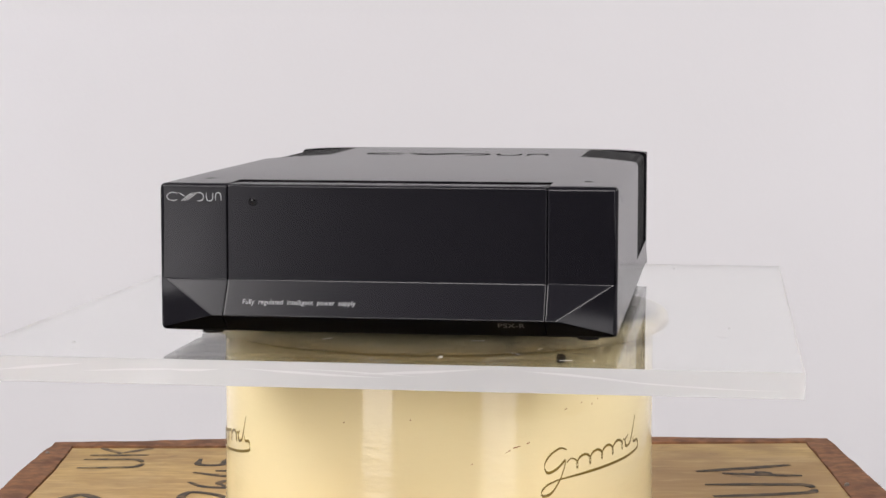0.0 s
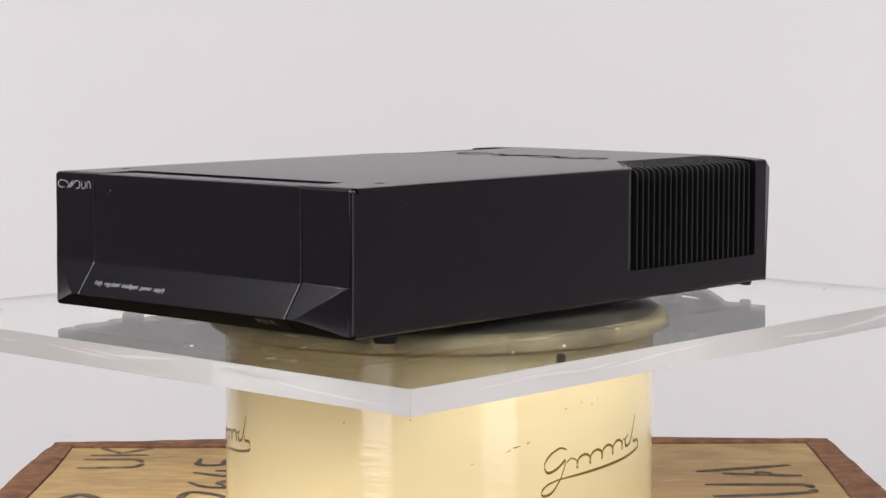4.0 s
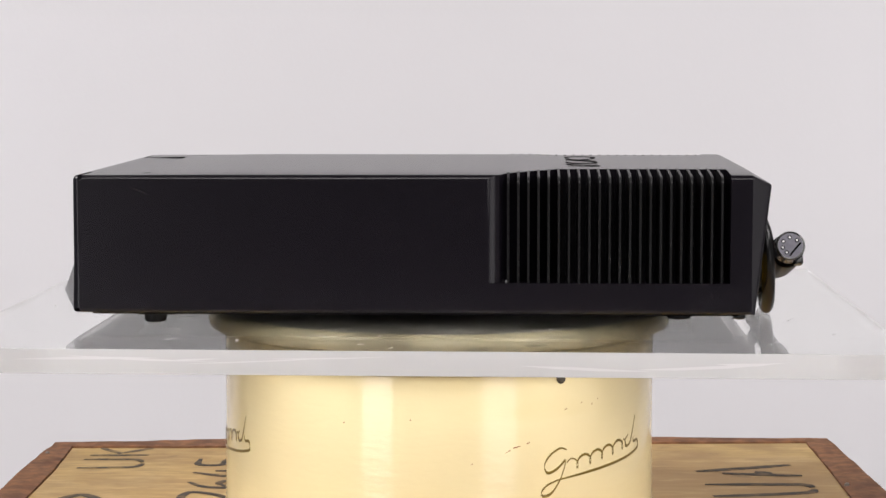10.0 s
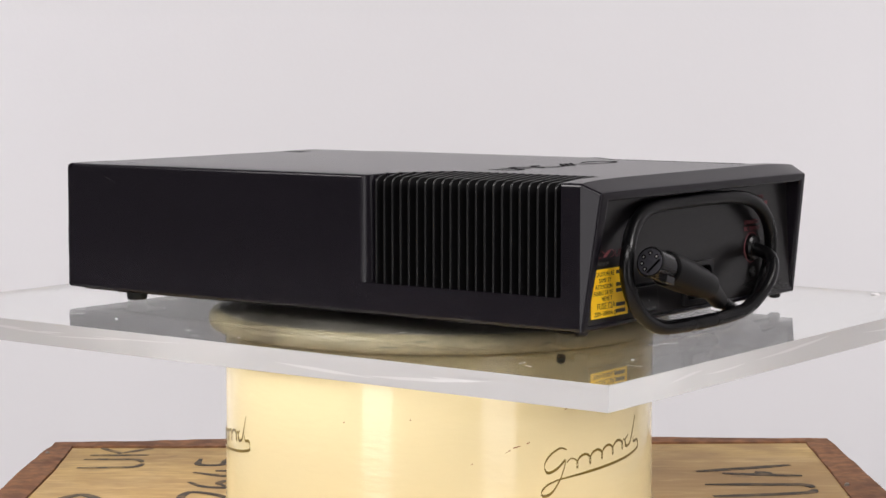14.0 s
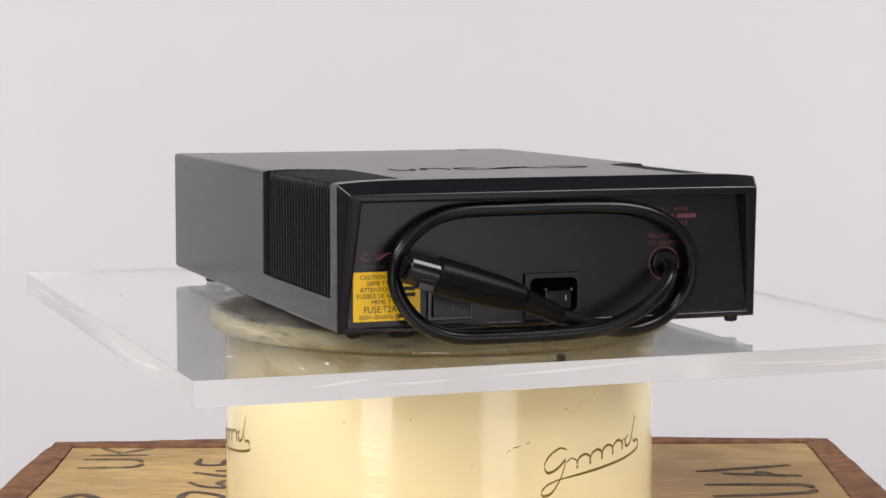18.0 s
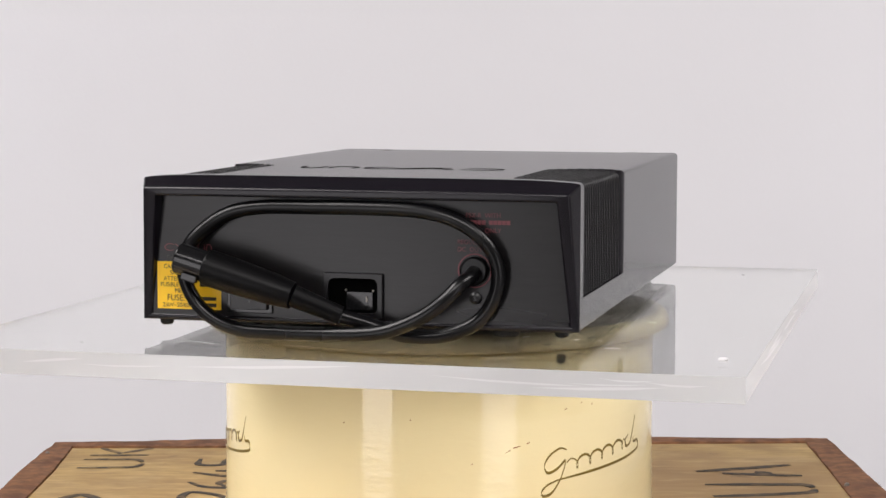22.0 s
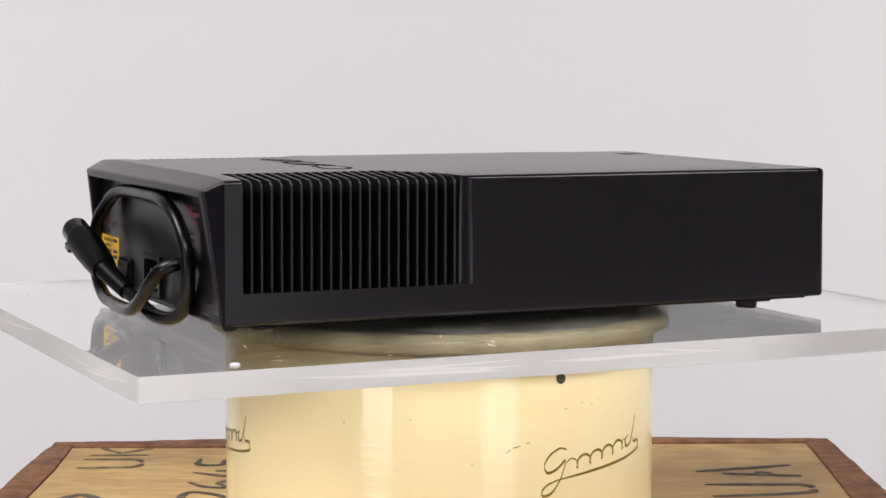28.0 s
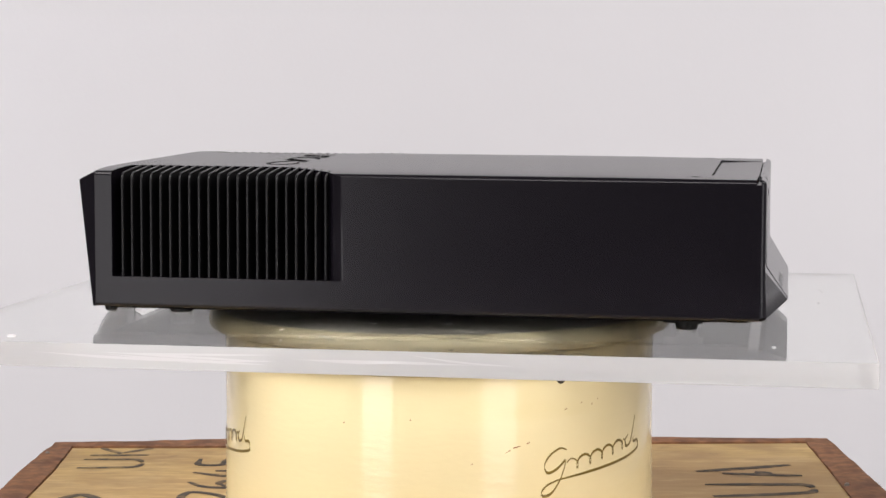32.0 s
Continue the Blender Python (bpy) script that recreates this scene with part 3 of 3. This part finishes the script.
def sliced(bm, xs, ys):
    for axis, cuts in ((0, xs), (1, ys)):
        for c in cuts:
            no = Vector((1, 0, 0)) if axis == 0 else Vector((0, 1, 0))
            bmesh.ops.bisect_plane(bm, geom=bm.verts[:] + bm.edges[:] + bm.faces[:], plane_co=no * c, plane_no=no)
    return bm


def fin_profile(x_in):
    pts = [(x_in, 0.0155), (0.1070, 0.0155), (0.1070, 0.0650)]
    for k in range(1, 6):
        a = radians(90 * k / 6)
        pts.append((0.1040 + 0.0030 * math.cos(a), 0.0650 + 0.0038 * math.sin(a)))
    return pts + [(0.1035, 0.0691), (x_in, 0.0699 + crown(x_in, 0.1))]


def corner_piece(side):
    """A front corner: flat face above, and one end of the nose below."""
    bm = bmesh.new()
    x0, x1 = GROOVE + 0.0002, HX
    z1, zs, zn = TOP, 0.0243, 0.0083
    co = {"a": (x0, -0.180, z1), "b": (x1, -0.180, z1), "c": (x0, -0.180, zs), "d": (x1, -0.180, zs), "n": (x0, -0.1912, zn), "m": (0.0805, -0.1912, zn),
          "e": (x0, -0.180, 0.0), "f": (x1, -0.180, 0.0), "A": (x0, -0.1774, z1), "B": (x1, -0.1774, z1), "E": (x0, -0.1774, 0.0), "F": (x1, -0.1774, 0.0)}
    v = {k: bm.verts.new((side * p[0], p[1], p[2])) for k, p in co.items()}
    for f in ("abdc", "cdmn", "dfm", "nmfe", "aABb", "bBFfd", "AaE", "BAEF", "eEFf"):
        if f == "AaE":
            bm.faces.new([v[k] for k in "Aacne" "E"])
        else:
            bm.faces.new([v[k] for k in f])
    bmesh.ops.recalc_face_normals(bm, faces=bm.faces)
    outer = [e for e in bm.edges if all(q.co.y < -0.1785 and (abs(q.co.x) > HX - 1e-4 or q.co.z > TOP - 1e-4 or q.co.z < 1e-4) for q in e.verts)
             or all(abs(q.co.x) > HX - 1e-4 and (q.co.z > TOP - 1e-4 or q.co.z < 1e-4) for q in e.verts) and abs(e.verts[0].co.z - e.verts[1].co.z) < 1e-4]
    bmesh.ops.bevel(bm, geom=outer, offset=0.0024, segments=4, affect="EDGES", profile=0.5)
    bmesh.ops.bevel(bm, geom=[e for e in bm.edges if e.calc_face_angle(0) > 0.45 and min(v.co.y for v in e.verts) < -0.1779], offset=0.0006, segments=3, affect="EDGES", profile=0.6)
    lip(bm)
    return bm


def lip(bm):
    """The facets under the nose take a blacker, unreflecting material: shade put into the colour."""
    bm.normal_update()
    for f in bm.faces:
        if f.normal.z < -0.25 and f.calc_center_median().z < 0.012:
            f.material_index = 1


def power_supply():
    thing = tagged(new("power_supply"), "black hi-fi power supply with finned sides and coiled rear cable", "power supply")
    # casing, carved at both rear sides for the fins, with grooves round the front trim
    cut = []
    for s in (-1, 1):
        plan = [(0.1275, 0.0280), (HX + 0.0001, 0.0280), (HX - 0.0003, 0.0303), (HX - 0.0010, 0.0328), (HX - 0.0022, 0.0350), (HX - 0.0041, 0.0367), (HX - 0.0070, 0.0378),
                (0.0745, 0.0660), (0.0745, 0.1505), (0.1275, 0.1505)]
        cut.append(prism([(s * x, y + (0.0 if s > 0 else 0.0018)) for x, y in plan], "z", 0.0155, 0.09))
        cut.append(turned(lathe([(0.0025, -0.0045), (0.0025, 0.004)], 20), pose(s * 0.0925, -0.1450, TOP)))
    cut.append(box(-GROOVE - 0.0003, GROOVE + 0.0003, -0.19, -0.1520, TOP - 0.0025, TOP + 0.01))
    cut.append(box(-0.12, 0.12, -0.19, -0.1753, TOP - 0.0025, TOP + 0.01))
    shell = box(-HX, HX, FRONT, BACK, 0, TOP)
    long_top = [e for e in shell.edges if min(v.co.z for v in e.verts) > 0.06 and abs(e.verts[0].co.x - e.verts[1].co.x) < 1e-5]
    bmesh.ops.bevel(shell, geom=long_top, offset=0.0023, segments=4, affect="EDGES", profile=0.5)
    long_low = [e for e in shell.edges if max(v.co.z for v in e.verts) < 0.001 and abs(e.verts[0].co.x - e.verts[1].co.x) < 1e-5]
    bmesh.ops.bevel(shell, geom=long_low, offset=0.0018, segments=3, affect="EDGES", profile=0.5)
    shell = sliced(shell, [0.0107 * k for k in range(-9, 10)] + [-0.1035, 0.1035], [-0.17 + 0.011 * k for k in range(9)])
    for v in shell.verts:
        if v.co.z > 0.06:
            v.co.z += crown(v.co.x, v.co.y)
    part("casing", carved(shell, "casing", CASE, cut), CASE, thing, "black satin cast casing")
    for s in (-1, 1):
        part("screw", turned(lathe([(0.0019, -0.0015), (0.0019, -0.0005), (0.0011, -0.0005), (0.0010, -0.0012)], 16), pose(s * 0.0925, -0.1450, TOP - 0.0030)), STEEL, thing)
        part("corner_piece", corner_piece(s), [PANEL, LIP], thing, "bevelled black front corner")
    # the inset plate on the lid behind the front panel leans forward a little
    g = GROOVE - 0.0003
    part("trim_plate", prism([(-0.1757, TOP - 0.0024), (-0.1526, TOP - 0.0024), (-0.1526, TOP - 0.0007), (-0.1757, TOP - 0.0001)], "x", -g, g), CASE, thing, "black inset plate on the lid")
    # front panel with its nose
    g = GROOVE - 0.0002
    prof = [(-0.1761, 0.0002), (-0.1761, TOP - 0.0002), (-0.1800, TOP - 0.0002), (-0.1804, 0.0243), (-0.1914, 0.0083), (-0.1800, 0.0002)]
    bm = prism(prof, "x", -g, g)
    bmesh.ops.bevel(bm, geom=[e for e in bm.edges if all(q.co.y < -0.179 and q.co.z > 0.06 for q in e.verts)], offset=0.0014, segments=4, affect="EDGES", profile=0.5)
    bmesh.ops.bevel(bm, geom=[e for e in bm.edges if e.calc_face_angle(0) > 0.45], offset=0.0007, segments=3, affect="EDGES", profile=0.6)
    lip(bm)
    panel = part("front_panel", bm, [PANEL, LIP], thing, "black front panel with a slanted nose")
    part("indicator", turned(lathe([(0.0021, -0.0006), (0.0021, 0.0002), (0.0018, 0.0003), (0.0015, -0.0003), (0.0011, 0.0002), (0.0006, 0.0005), (0.0001, 0.0006)], 24), pose(-0.0632, -0.1801, 0.0612, 90)), GLOSS, thing, "unlit round indicator lamp")
    slope = 90 - math.degrees(math.atan2(0.0110, 0.0160))
    words("Fully  regulated  intelligent  power  supply", 0.0037, "lettering", FADED, panel, Matrix.Translation((-0.0670, -0.18785, 0.0137)) @ pose(0, 0, 0, slope), "small pale grey lettering", stretch=0.86)
    low = 90 + math.degrees(math.atan2(0.0114, 0.0081))
    words("PSX-R", 0.0058, "lettering", DIM, panel, Matrix.Translation((0.0535, -0.1864, 0.0046)) @ pose(0, 0, 0, low), "dark grey model lettering", stretch=0.85)
    # a silver emblem of plain shapes: open ring, slashes and bars
    bm = bmesh.new()
    emblem(bm, lambda u, v, lift: (-0.1048 + 0.0262 * u, -0.18005 - 0.00012 * lift, 0.0612 + 0.0042 * v), 0.062, 6.2)
    part("emblem", bm, SILVER, thing, "small silver emblem of plain strokes")
    # the lid is not cut here: black strokes on top give the grooves' shade
    bm = bmesh.new()
    emblem(bm, lambda u, v, lift: (-0.0530 + 0.106 * u, 0.0700 + 0.0170 * v, TOP + crown(-0.053 + 0.106 * u, 0.08) + 0.0001 + 0.0001 * lift), 0.085, 6.2)
    part("emblem", bm, DARK, thing, "large engraved emblem of plain strokes, its groove shade laid on in black")
    # fins
    for s in (-1, 1):
        for k in range(22):
            y = (0.0395 if s > 0 else 0.0402) + 0.00509 * k
            x_in = max(0.0740, 0.1075 - (y - 0.0295) * 33 / 35.5 - 0.001)
            bm = prism([(s * x, z) for x, z in fin_profile(x_in)], "y", y - 0.00058, y + 0.00058)
            bmesh.ops.bevel(bm, geom=[e for e in bm.edges if abs((e.verts[0].co - e.verts[1].co).y) < 1e-6 and abs(e.verts[0].co.x) > 0.1 and abs(e.verts[1].co.x) > 0.1], offset=0.0003, segments=1, affect="EDGES")
            part("fin", bm, FIN, thing)
    rear(thing)
    mark = box(-0.0044, 0.0044, -0.00007, 0.00007, -0.00008, 0.00008)
    part("scratch", turned(mark, pose(HX + 0.00005, -0.1458, 0.0616, 0, 0, 90) @ pose(0, 0, 0, 0, 22, 0)), FACE_MARK, thing, "fine pale scratch")
    part("paint_chip", turned(box(-0.0006, 0.0006, -0.0004, 0.0004, -0.0002, 0.0009, 0.0002), pose(0.1025, 0.0385, 0.0157)), SILVER, thing)
    # feet
    for sx in (-1, 1):
        part("foot", turned(lathe([(0.0060, 0.0004), (0.0058, -0.0050), (0.0052, -0.0062), (0.0030, -0.0064)], 28), pose(sx * 0.0925, -0.1415, 0)), RUBBER, thing)
        part("foot_block", box(sx * 0.0925 - 0.011, sx * 0.0925 + 0.007, -0.150, -0.130, -0.0022, 0.0004, 0.0006), RUBBER, thing)
        part("foot", turned(lathe([(0.0068, 0.0004), (0.0066, -0.0062), (0.0058, -0.0071), (0.0030, -0.0072)], 28), pose(sx * 0.066, 0.128, 0)), RUBBER, thing)
        part("bottom_screw", turned(lathe([(0.0034, 0.0004), (0.0033, -0.0024), (0.0024, -0.0032), (0.0010, -0.0033)], 20), pose(sx * 0.0990, 0.1560, 0)), RUBBER, thing)
    # blackened like the lip, so no bounced light shows under the casing
    part("bottom_plate", box(-0.1035, 0.1035, -0.172, 0.155, -0.0012, 0.0002, 0.0004), LIP, thing)
    return thing


def emblem(bm, place, w, aspect):
    """Plain strokes in a row: an open ring, three slashes, an arch, a cup and a wave; u along, v up, both 0 to 1."""
    def arc(cx, rx, a0, a1, cy=0.5, ry=0.46):
        return [(cx + rx * math.cos(radians(a0 + (a1 - a0) * k / 8)), cy + ry * math.sin(radians(a0 + (a1 - a0) * k / 8))) for k in range(9)]

    def stroke(pts):
        ribbon(bm, [(u * aspect, v) for u, v in pts], w * 1.6, lambda u, v, lift: place(u / aspect, v, lift))

    stroke(arc(0.12, 0.12, 50, 310))
    stroke([(0.22, 0.97), (0.28, 0.72), (0.34, 0.5)])
    for k in range(3):
        stroke([(0.27 + 0.045 * k, 0.02), (0.37 + 0.045 * k, 0.5), (0.47 + 0.045 * k, 0.97)])
    stroke([(0.54, 0.96), (0.62, 0.94), (0.67, 0.74), (0.67, 0.28), (0.62, 0.05), (0.55, 0.04)])
    stroke([(0.73, 0.96), (0.73, 0.4), (0.755, 0.08), (0.79, 0.04), (0.825, 0.08), (0.85, 0.4), (0.85, 0.96)])
    stroke([(0.90, 0.04), (0.90, 0.55), (0.915, 0.9), (0.945, 0.96), (0.98, 0.9), (1.0, 0.55), (1.0, 0.04)])


def rear(thing):
    """The rear: a hooded bezel round a textured panel, with inlet, switch, labels, and the coiled captive cable."""
    bm = bmesh.new()
    rings = []
    for pts in (
            [(-HX, BACK, 0.0), (HX, BACK, 0.0), (HX, BACK, TOP), (-HX, BACK, TOP)],
            [(-HX, 0.1630, 0.0), (HX, 0.1630, 0.0), (0.1048, 0.1710, 0.0650), (-0.1048, 0.1710, 0.0650)],
            [(-0.1045, 0.1632, 0.0028), (0.1045, 0.1632, 0.0028), (0.0990, 0.1712, 0.0614), (-0.0990, 0.1712, 0.0614)],
            [(-0.1035, 0.1615, 0.0032), (0.1035, 0.1615, 0.0032), (0.0975, 0.1615, 0.0606), (-0.0975, 0.1615, 0.0606)]):
        rings.append([bm.verts.new(p) for p in pts])
    for a, b in zip(rings, rings[1:]):
        for k in range(4):
            bm.faces.new((a[k], a[(k + 1) % 4], b[(k + 1) % 4], b[k]))
    bm.faces.new(rings[0])
    bmesh.ops.recalc_face_normals(bm, faces=bm.faces)
    sliced(bm, [0.0107 * k for k in range(-9, 10)], [])
    for v in bm.verts:
        if v.co.z > 0.064:
            v.co.z += crown(v.co.x, 0) * (1.0 if v.co.y < 0.1620 else 0.3)
    bmesh.ops.bevel(bm, geom=[e for e in bm.edges if not e.is_boundary and e.calc_face_angle(0) > 0.2 and abs((e.verts[0].co.y + e.verts[1].co.y) / 2 - BACK) > 0.001],
                    offset=0.0013, segments=3, affect="EDGES", profile=0.6)
    part("rear_bezel", bm, CASE, thing, "hooded black rear bezel")
    py = 0.1627
    part("rear_panel", box(-0.1034, 0.1034, 0.1612, py, 0.0026, 0.0618), REAR, thing, "black textured rear panel")

    made = set(thing.children)

    def rear_pose(x, z, y=py + 0.0002):
        return Matrix.Translation((x, y, z)) @ pose(0, 0, 0, 90, 0, 180)

    # warning label
    lab = part("warning_label", box(0.0665, 0.0995, py, py + 0.0003, 0.0054, 0.0286, 0.0001), YELLOW, thing, "yellow fuse warning label with black print")
    for text, x, z, size in (("CAUTION: RE", 0.0962, 0.0252, 0.0030), ("SAME TY", 0.0928, 0.0222, 0.0030), ("ATTENTION:", 0.0962, 0.0192, 0.0030), ("FUSIBLE DE RE", 0.0978, 0.0163, 0.0030),
                             ("MEME T", 0.0905, 0.0134, 0.0030), ("FUSE:T2A", 0.0945, 0.0095, 0.0043), ("230V~50/60Hz @", 0.0968, 0.0064, 0.0030)):
        words(text, size, "lettering", INK, lab, rear_pose(x, z, py + 0.00035), "black printed warning words", stretch=0.92)
    for z in (0.0255, 0.0195, 0.0166, 0.0098, 0.0067):
        part("print_bar", box(0.0690, 0.0775, py + 0.0003, py + 0.0004, z, z + 0.0018), INK, lab)
    # red print
    bm = bmesh.new()
    emblem(bm, lambda u, v, lift: (0.0955 - 0.024 * u, py + 0.0001 + 0.0001 * lift, 0.0338 + 0.0036 * v), 0.075, 6.2)
    part("emblem", bm, RED, thing, "faded red emblem of plain strokes")
    words("MADE IN", 0.0026, "lettering", DIM, thing, rear_pose(0.0945, 0.0302), "grey lettering")
    for text, x, z in (("PSX-R  WITH", -0.0555, 0.0532), ("ONLY", -0.0648, 0.0461), ("REGULATED", -0.0515, 0.0405), ("DC  OUTPUT", -0.0515, 0.0370)):
        words(text, 0.0031, "lettering", RED, thing, rear_pose(x, z), "faded red lettering", stretch=0.95)
    for x0, x1 in ((-0.0770, -0.0752), (-0.0749, -0.0731), (-0.0728, -0.0710), (-0.0707, -0.0689), (-0.0686, -0.0668), (-0.0652, -0.0634), (-0.0631, -0.0613), (-0.0610, -0.0592), (-0.0589, -0.0571)):
        part("print_bar", box(x0, x1, py + 0.0001, py + 0.0003, 0.0499, 0.0519), RED, thing)
    # mains inlet
    inlet = part("mains_inlet", carved(box(-0.0155, 0.0142, py - 0.002, py + 0.0022, 0.0038, 0.0254, 0.0006), "mains_inlet", INLET,
                                       [prism(rounded(-0.0130, 0.0117, 0.0062, 0.0230, 0.0032), "y", py - 0.0011, py + 0.01)]),
                 INLET, thing, "black three-pin mains inlet")
    # blackened floor, so that the shallow cavity reads as deep shade
    part("inlet_shade", prism(rounded(-0.0129, 0.0116, 0.0063, 0.0229, 0.0031), "y", py - 0.0008, py + 0.0003), DARK, inlet)
    part("inlet_core", box(-0.0105, 0.0030, py - 0.0012, py + 0.0008, 0.0075, 0.0165, 0.0006), GLOSS, inlet)
    for x, z, tall in ((-0.0075, 0.0130, 0.0014), (0.0030, 0.0172, 0.0006), (-0.0104, 0.0170, 0.0006)):
        part("pin", box(x - 0.0005, x + 0.0005, py - 0.001, py + 0.0014, z - tall, z + tall, 0.0003), PIN, inlet)
    # rocker switch
    switch = part("rocker_switch", box(0.0400, 0.0632, py, py + 0.0014, 0.0045, 0.0190, 0.0005), GLOSS, thing, "black rocker mains switch")
    part("rocker", turned(box(-0.0095, 0.0095, -0.0012, 0.0012, -0.0055, 0.0055, 0.0006), pose(0.0516, py + 0.0018, 0.0118, 6)), REAR, switch)
    part("tick", box(0.0509, 0.0513, py + 0.0030, py + 0.0032, 0.0075, 0.0105), SILVER, switch, "white tick mark")
    # grommet and screw
    part("printed_ring", turned(lathe([(0.0076, 0), (0.0077, 0.0001), (0.0081, 0.0001), (0.0082, 0)], 40, False), rear_pose(-0.0600, 0.0280)), RED, thing)
    part("grommet", turned(lathe([(0.0068, -0.001), (0.0068, 0.0016), (0.0058, 0.0026), (0.0042, 0.0026)], 32), rear_pose(-0.0600, 0.0280)), RUBBER, thing)
    part("panel_screw", turned(lathe([(0.0030, 0), (0.0029, 0.0012), (0.0018, 0.0018), (0.0009, 0.0018), (0.0008, 0.0008)], 20), rear_pose(-0.0605, 0.0150)), STEEL, thing)
    # the cable: one loop from the grommet round to the plug
    way = [(-0.0600, 0.1610, 0.0281), (-0.0597, 0.1706, 0.0257), (-0.0561, 0.1768, 0.0225), (-0.0497, 0.1801, 0.0155), (-0.0382, 0.1810, 0.0072), (-0.0199, 0.1807, -0.0001),
           (0.0041, 0.1787, -0.0023), (0.0363, 0.1759, -0.0028), (0.0553, 0.1744, -0.0017), (0.0701, 0.1735, 0.0049), (0.0790, 0.1726, 0.0153), (0.0823, 0.1718, 0.0264),
           (0.0797, 0.1709, 0.0374), (0.0716, 0.1684, 0.0464), (0.0599, 0.1669, 0.0534), (0.0445, 0.1664, 0.0563), (0.0197, 0.1670, 0.0568), (-0.0079, 0.1682, 0.0570),
           (-0.0340, 0.1692, 0.0562), (-0.0514, 0.1695, 0.0523), (-0.0641, 0.1689, 0.0445), (-0.0714, 0.1682, 0.0339), (-0.0720, 0.1673, 0.0211), (-0.0668, 0.1664, 0.0092),
           (-0.0574, 0.1668, 0.0013), (-0.0427, 0.1687, -0.0031), (-0.0266, 0.1721, -0.0023), (-0.0113, 0.1746, 0.0026), (0.0010, 0.1769, 0.0062)]
    part("cable", tube(smooth_path(way, 8), 0.0035, 18), RUBBER, thing, "coiled black rubber cable")
    # the plug at its end
    a, j, tip = Vector((0.0016, 0.1770, 0.0065)), Vector((0.0236, 0.1828, 0.0160)), Vector((0.0806, 0.1834, 0.0326))
    axis = (tip - j).normalized()
    part("strain_relief", tube([a, a.lerp(j, 0.25), a.lerp(j, 0.6), a.lerp(j, 1.0)], [0.0045, 0.0047, 0.0050, 0.0054], 20), GRIP, thing)
    grip_end = j + axis * 0.0448
    steps = [j - axis * 0.0004, j, j + axis * 0.010, j + axis * 0.030, grip_end - axis * 0.0012, grip_end]
    plug = part("plug", tube(steps, [0.0054, 0.0065, 0.0077, 0.0086, 0.0088, 0.0082], 28), GRIP, thing, "black round multi-pin cable plug")
    part("plug_nose", tube([grip_end - axis * 0.0005, tip - axis * 0.0006, tip, tip - axis * 0.0002], [0.0075, 0.0075, 0.0071, 0.0065], 28), GLOSS, plug)
    side = axis.cross(Vector((0, 0, 1))).normalized()
    upv = side.cross(axis).normalized()
    part("plug_face", tube([tip - axis * 0.0003, tip + axis * 0.0001], [0.0064, 0.0064], 24), FACE, plug, "dark dull metal plug face")
    # holes and slot are black pieces on the face, in place of their shade
    for k in (40, 95, 150, 195, 240):
        b = radians(180 - k)
        c = tip + 0.0042 * (math.cos(b) * side + math.sin(b) * upv)
        part("socket_shade", tube([c, c + axis * 0.00025], [0.0011, 0.0011], 12), DARK, plug)
        part("socket", tube([c + axis * 0.0002, c + axis * 0.0003], [0.0005, 0.0005], 8), METAL, plug)
    slot = tip + axis * 0.0002 + 0.0030 * (math.cos(radians(220)) * side + math.sin(radians(220)) * upv)
    along = math.cos(radians(310)) * side + math.sin(radians(310)) * upv
    part("key_slot_shade", tube([slot - along * 0.0044, slot + along * 0.0044], [0.0005, 0.0005], 8), DARK, plug)
    key = j + axis * 0.0497 + (-upv * 0.75 + Vector((0, 0.6, 0))).normalized() * 0.0082
    part("latch_key", turned(box(-0.004, 0.004, -0.002, 0.002, -0.0018, 0.0018, 0.0006), Matrix.Translation(key) @ axis.to_track_quat("X", "Z").to_matrix().to_4x4()), GLOSS, plug)

    # all that the rear panel carries sits a little off its middle
    for ob in set(thing.children) - made:
        ob.location.x += 0.00165


room()
crate()
drum()
PLATE = platter()
SLAB = sheet()
UNIT = power_supply()


# ---- what turns ----
def motions():
    """The platter carries the sheet and the power supply round, clockwise seen from above."""
    for thing, z, tilt in ((PLATE, PLATTER_TOP, 0.0), (SLAB, SHEET_TOP, 0.0), (UNIT, BASE + 0.0002, 0.15)):
        rows = []
        for k in range(65):
            t = 0.5 * k
            angle = 7.491 + 8.502 * t + 0.446 * math.cos(radians(8.502 * t)) - 0.046 * math.sin(radians(8.502 * t))
            rows.append((t, pose(-0.0003, 0.0017, z, 0, 0, -angle) @ pose(0, 0, 0, tilt)))
        walk(thing, rows)


motions()
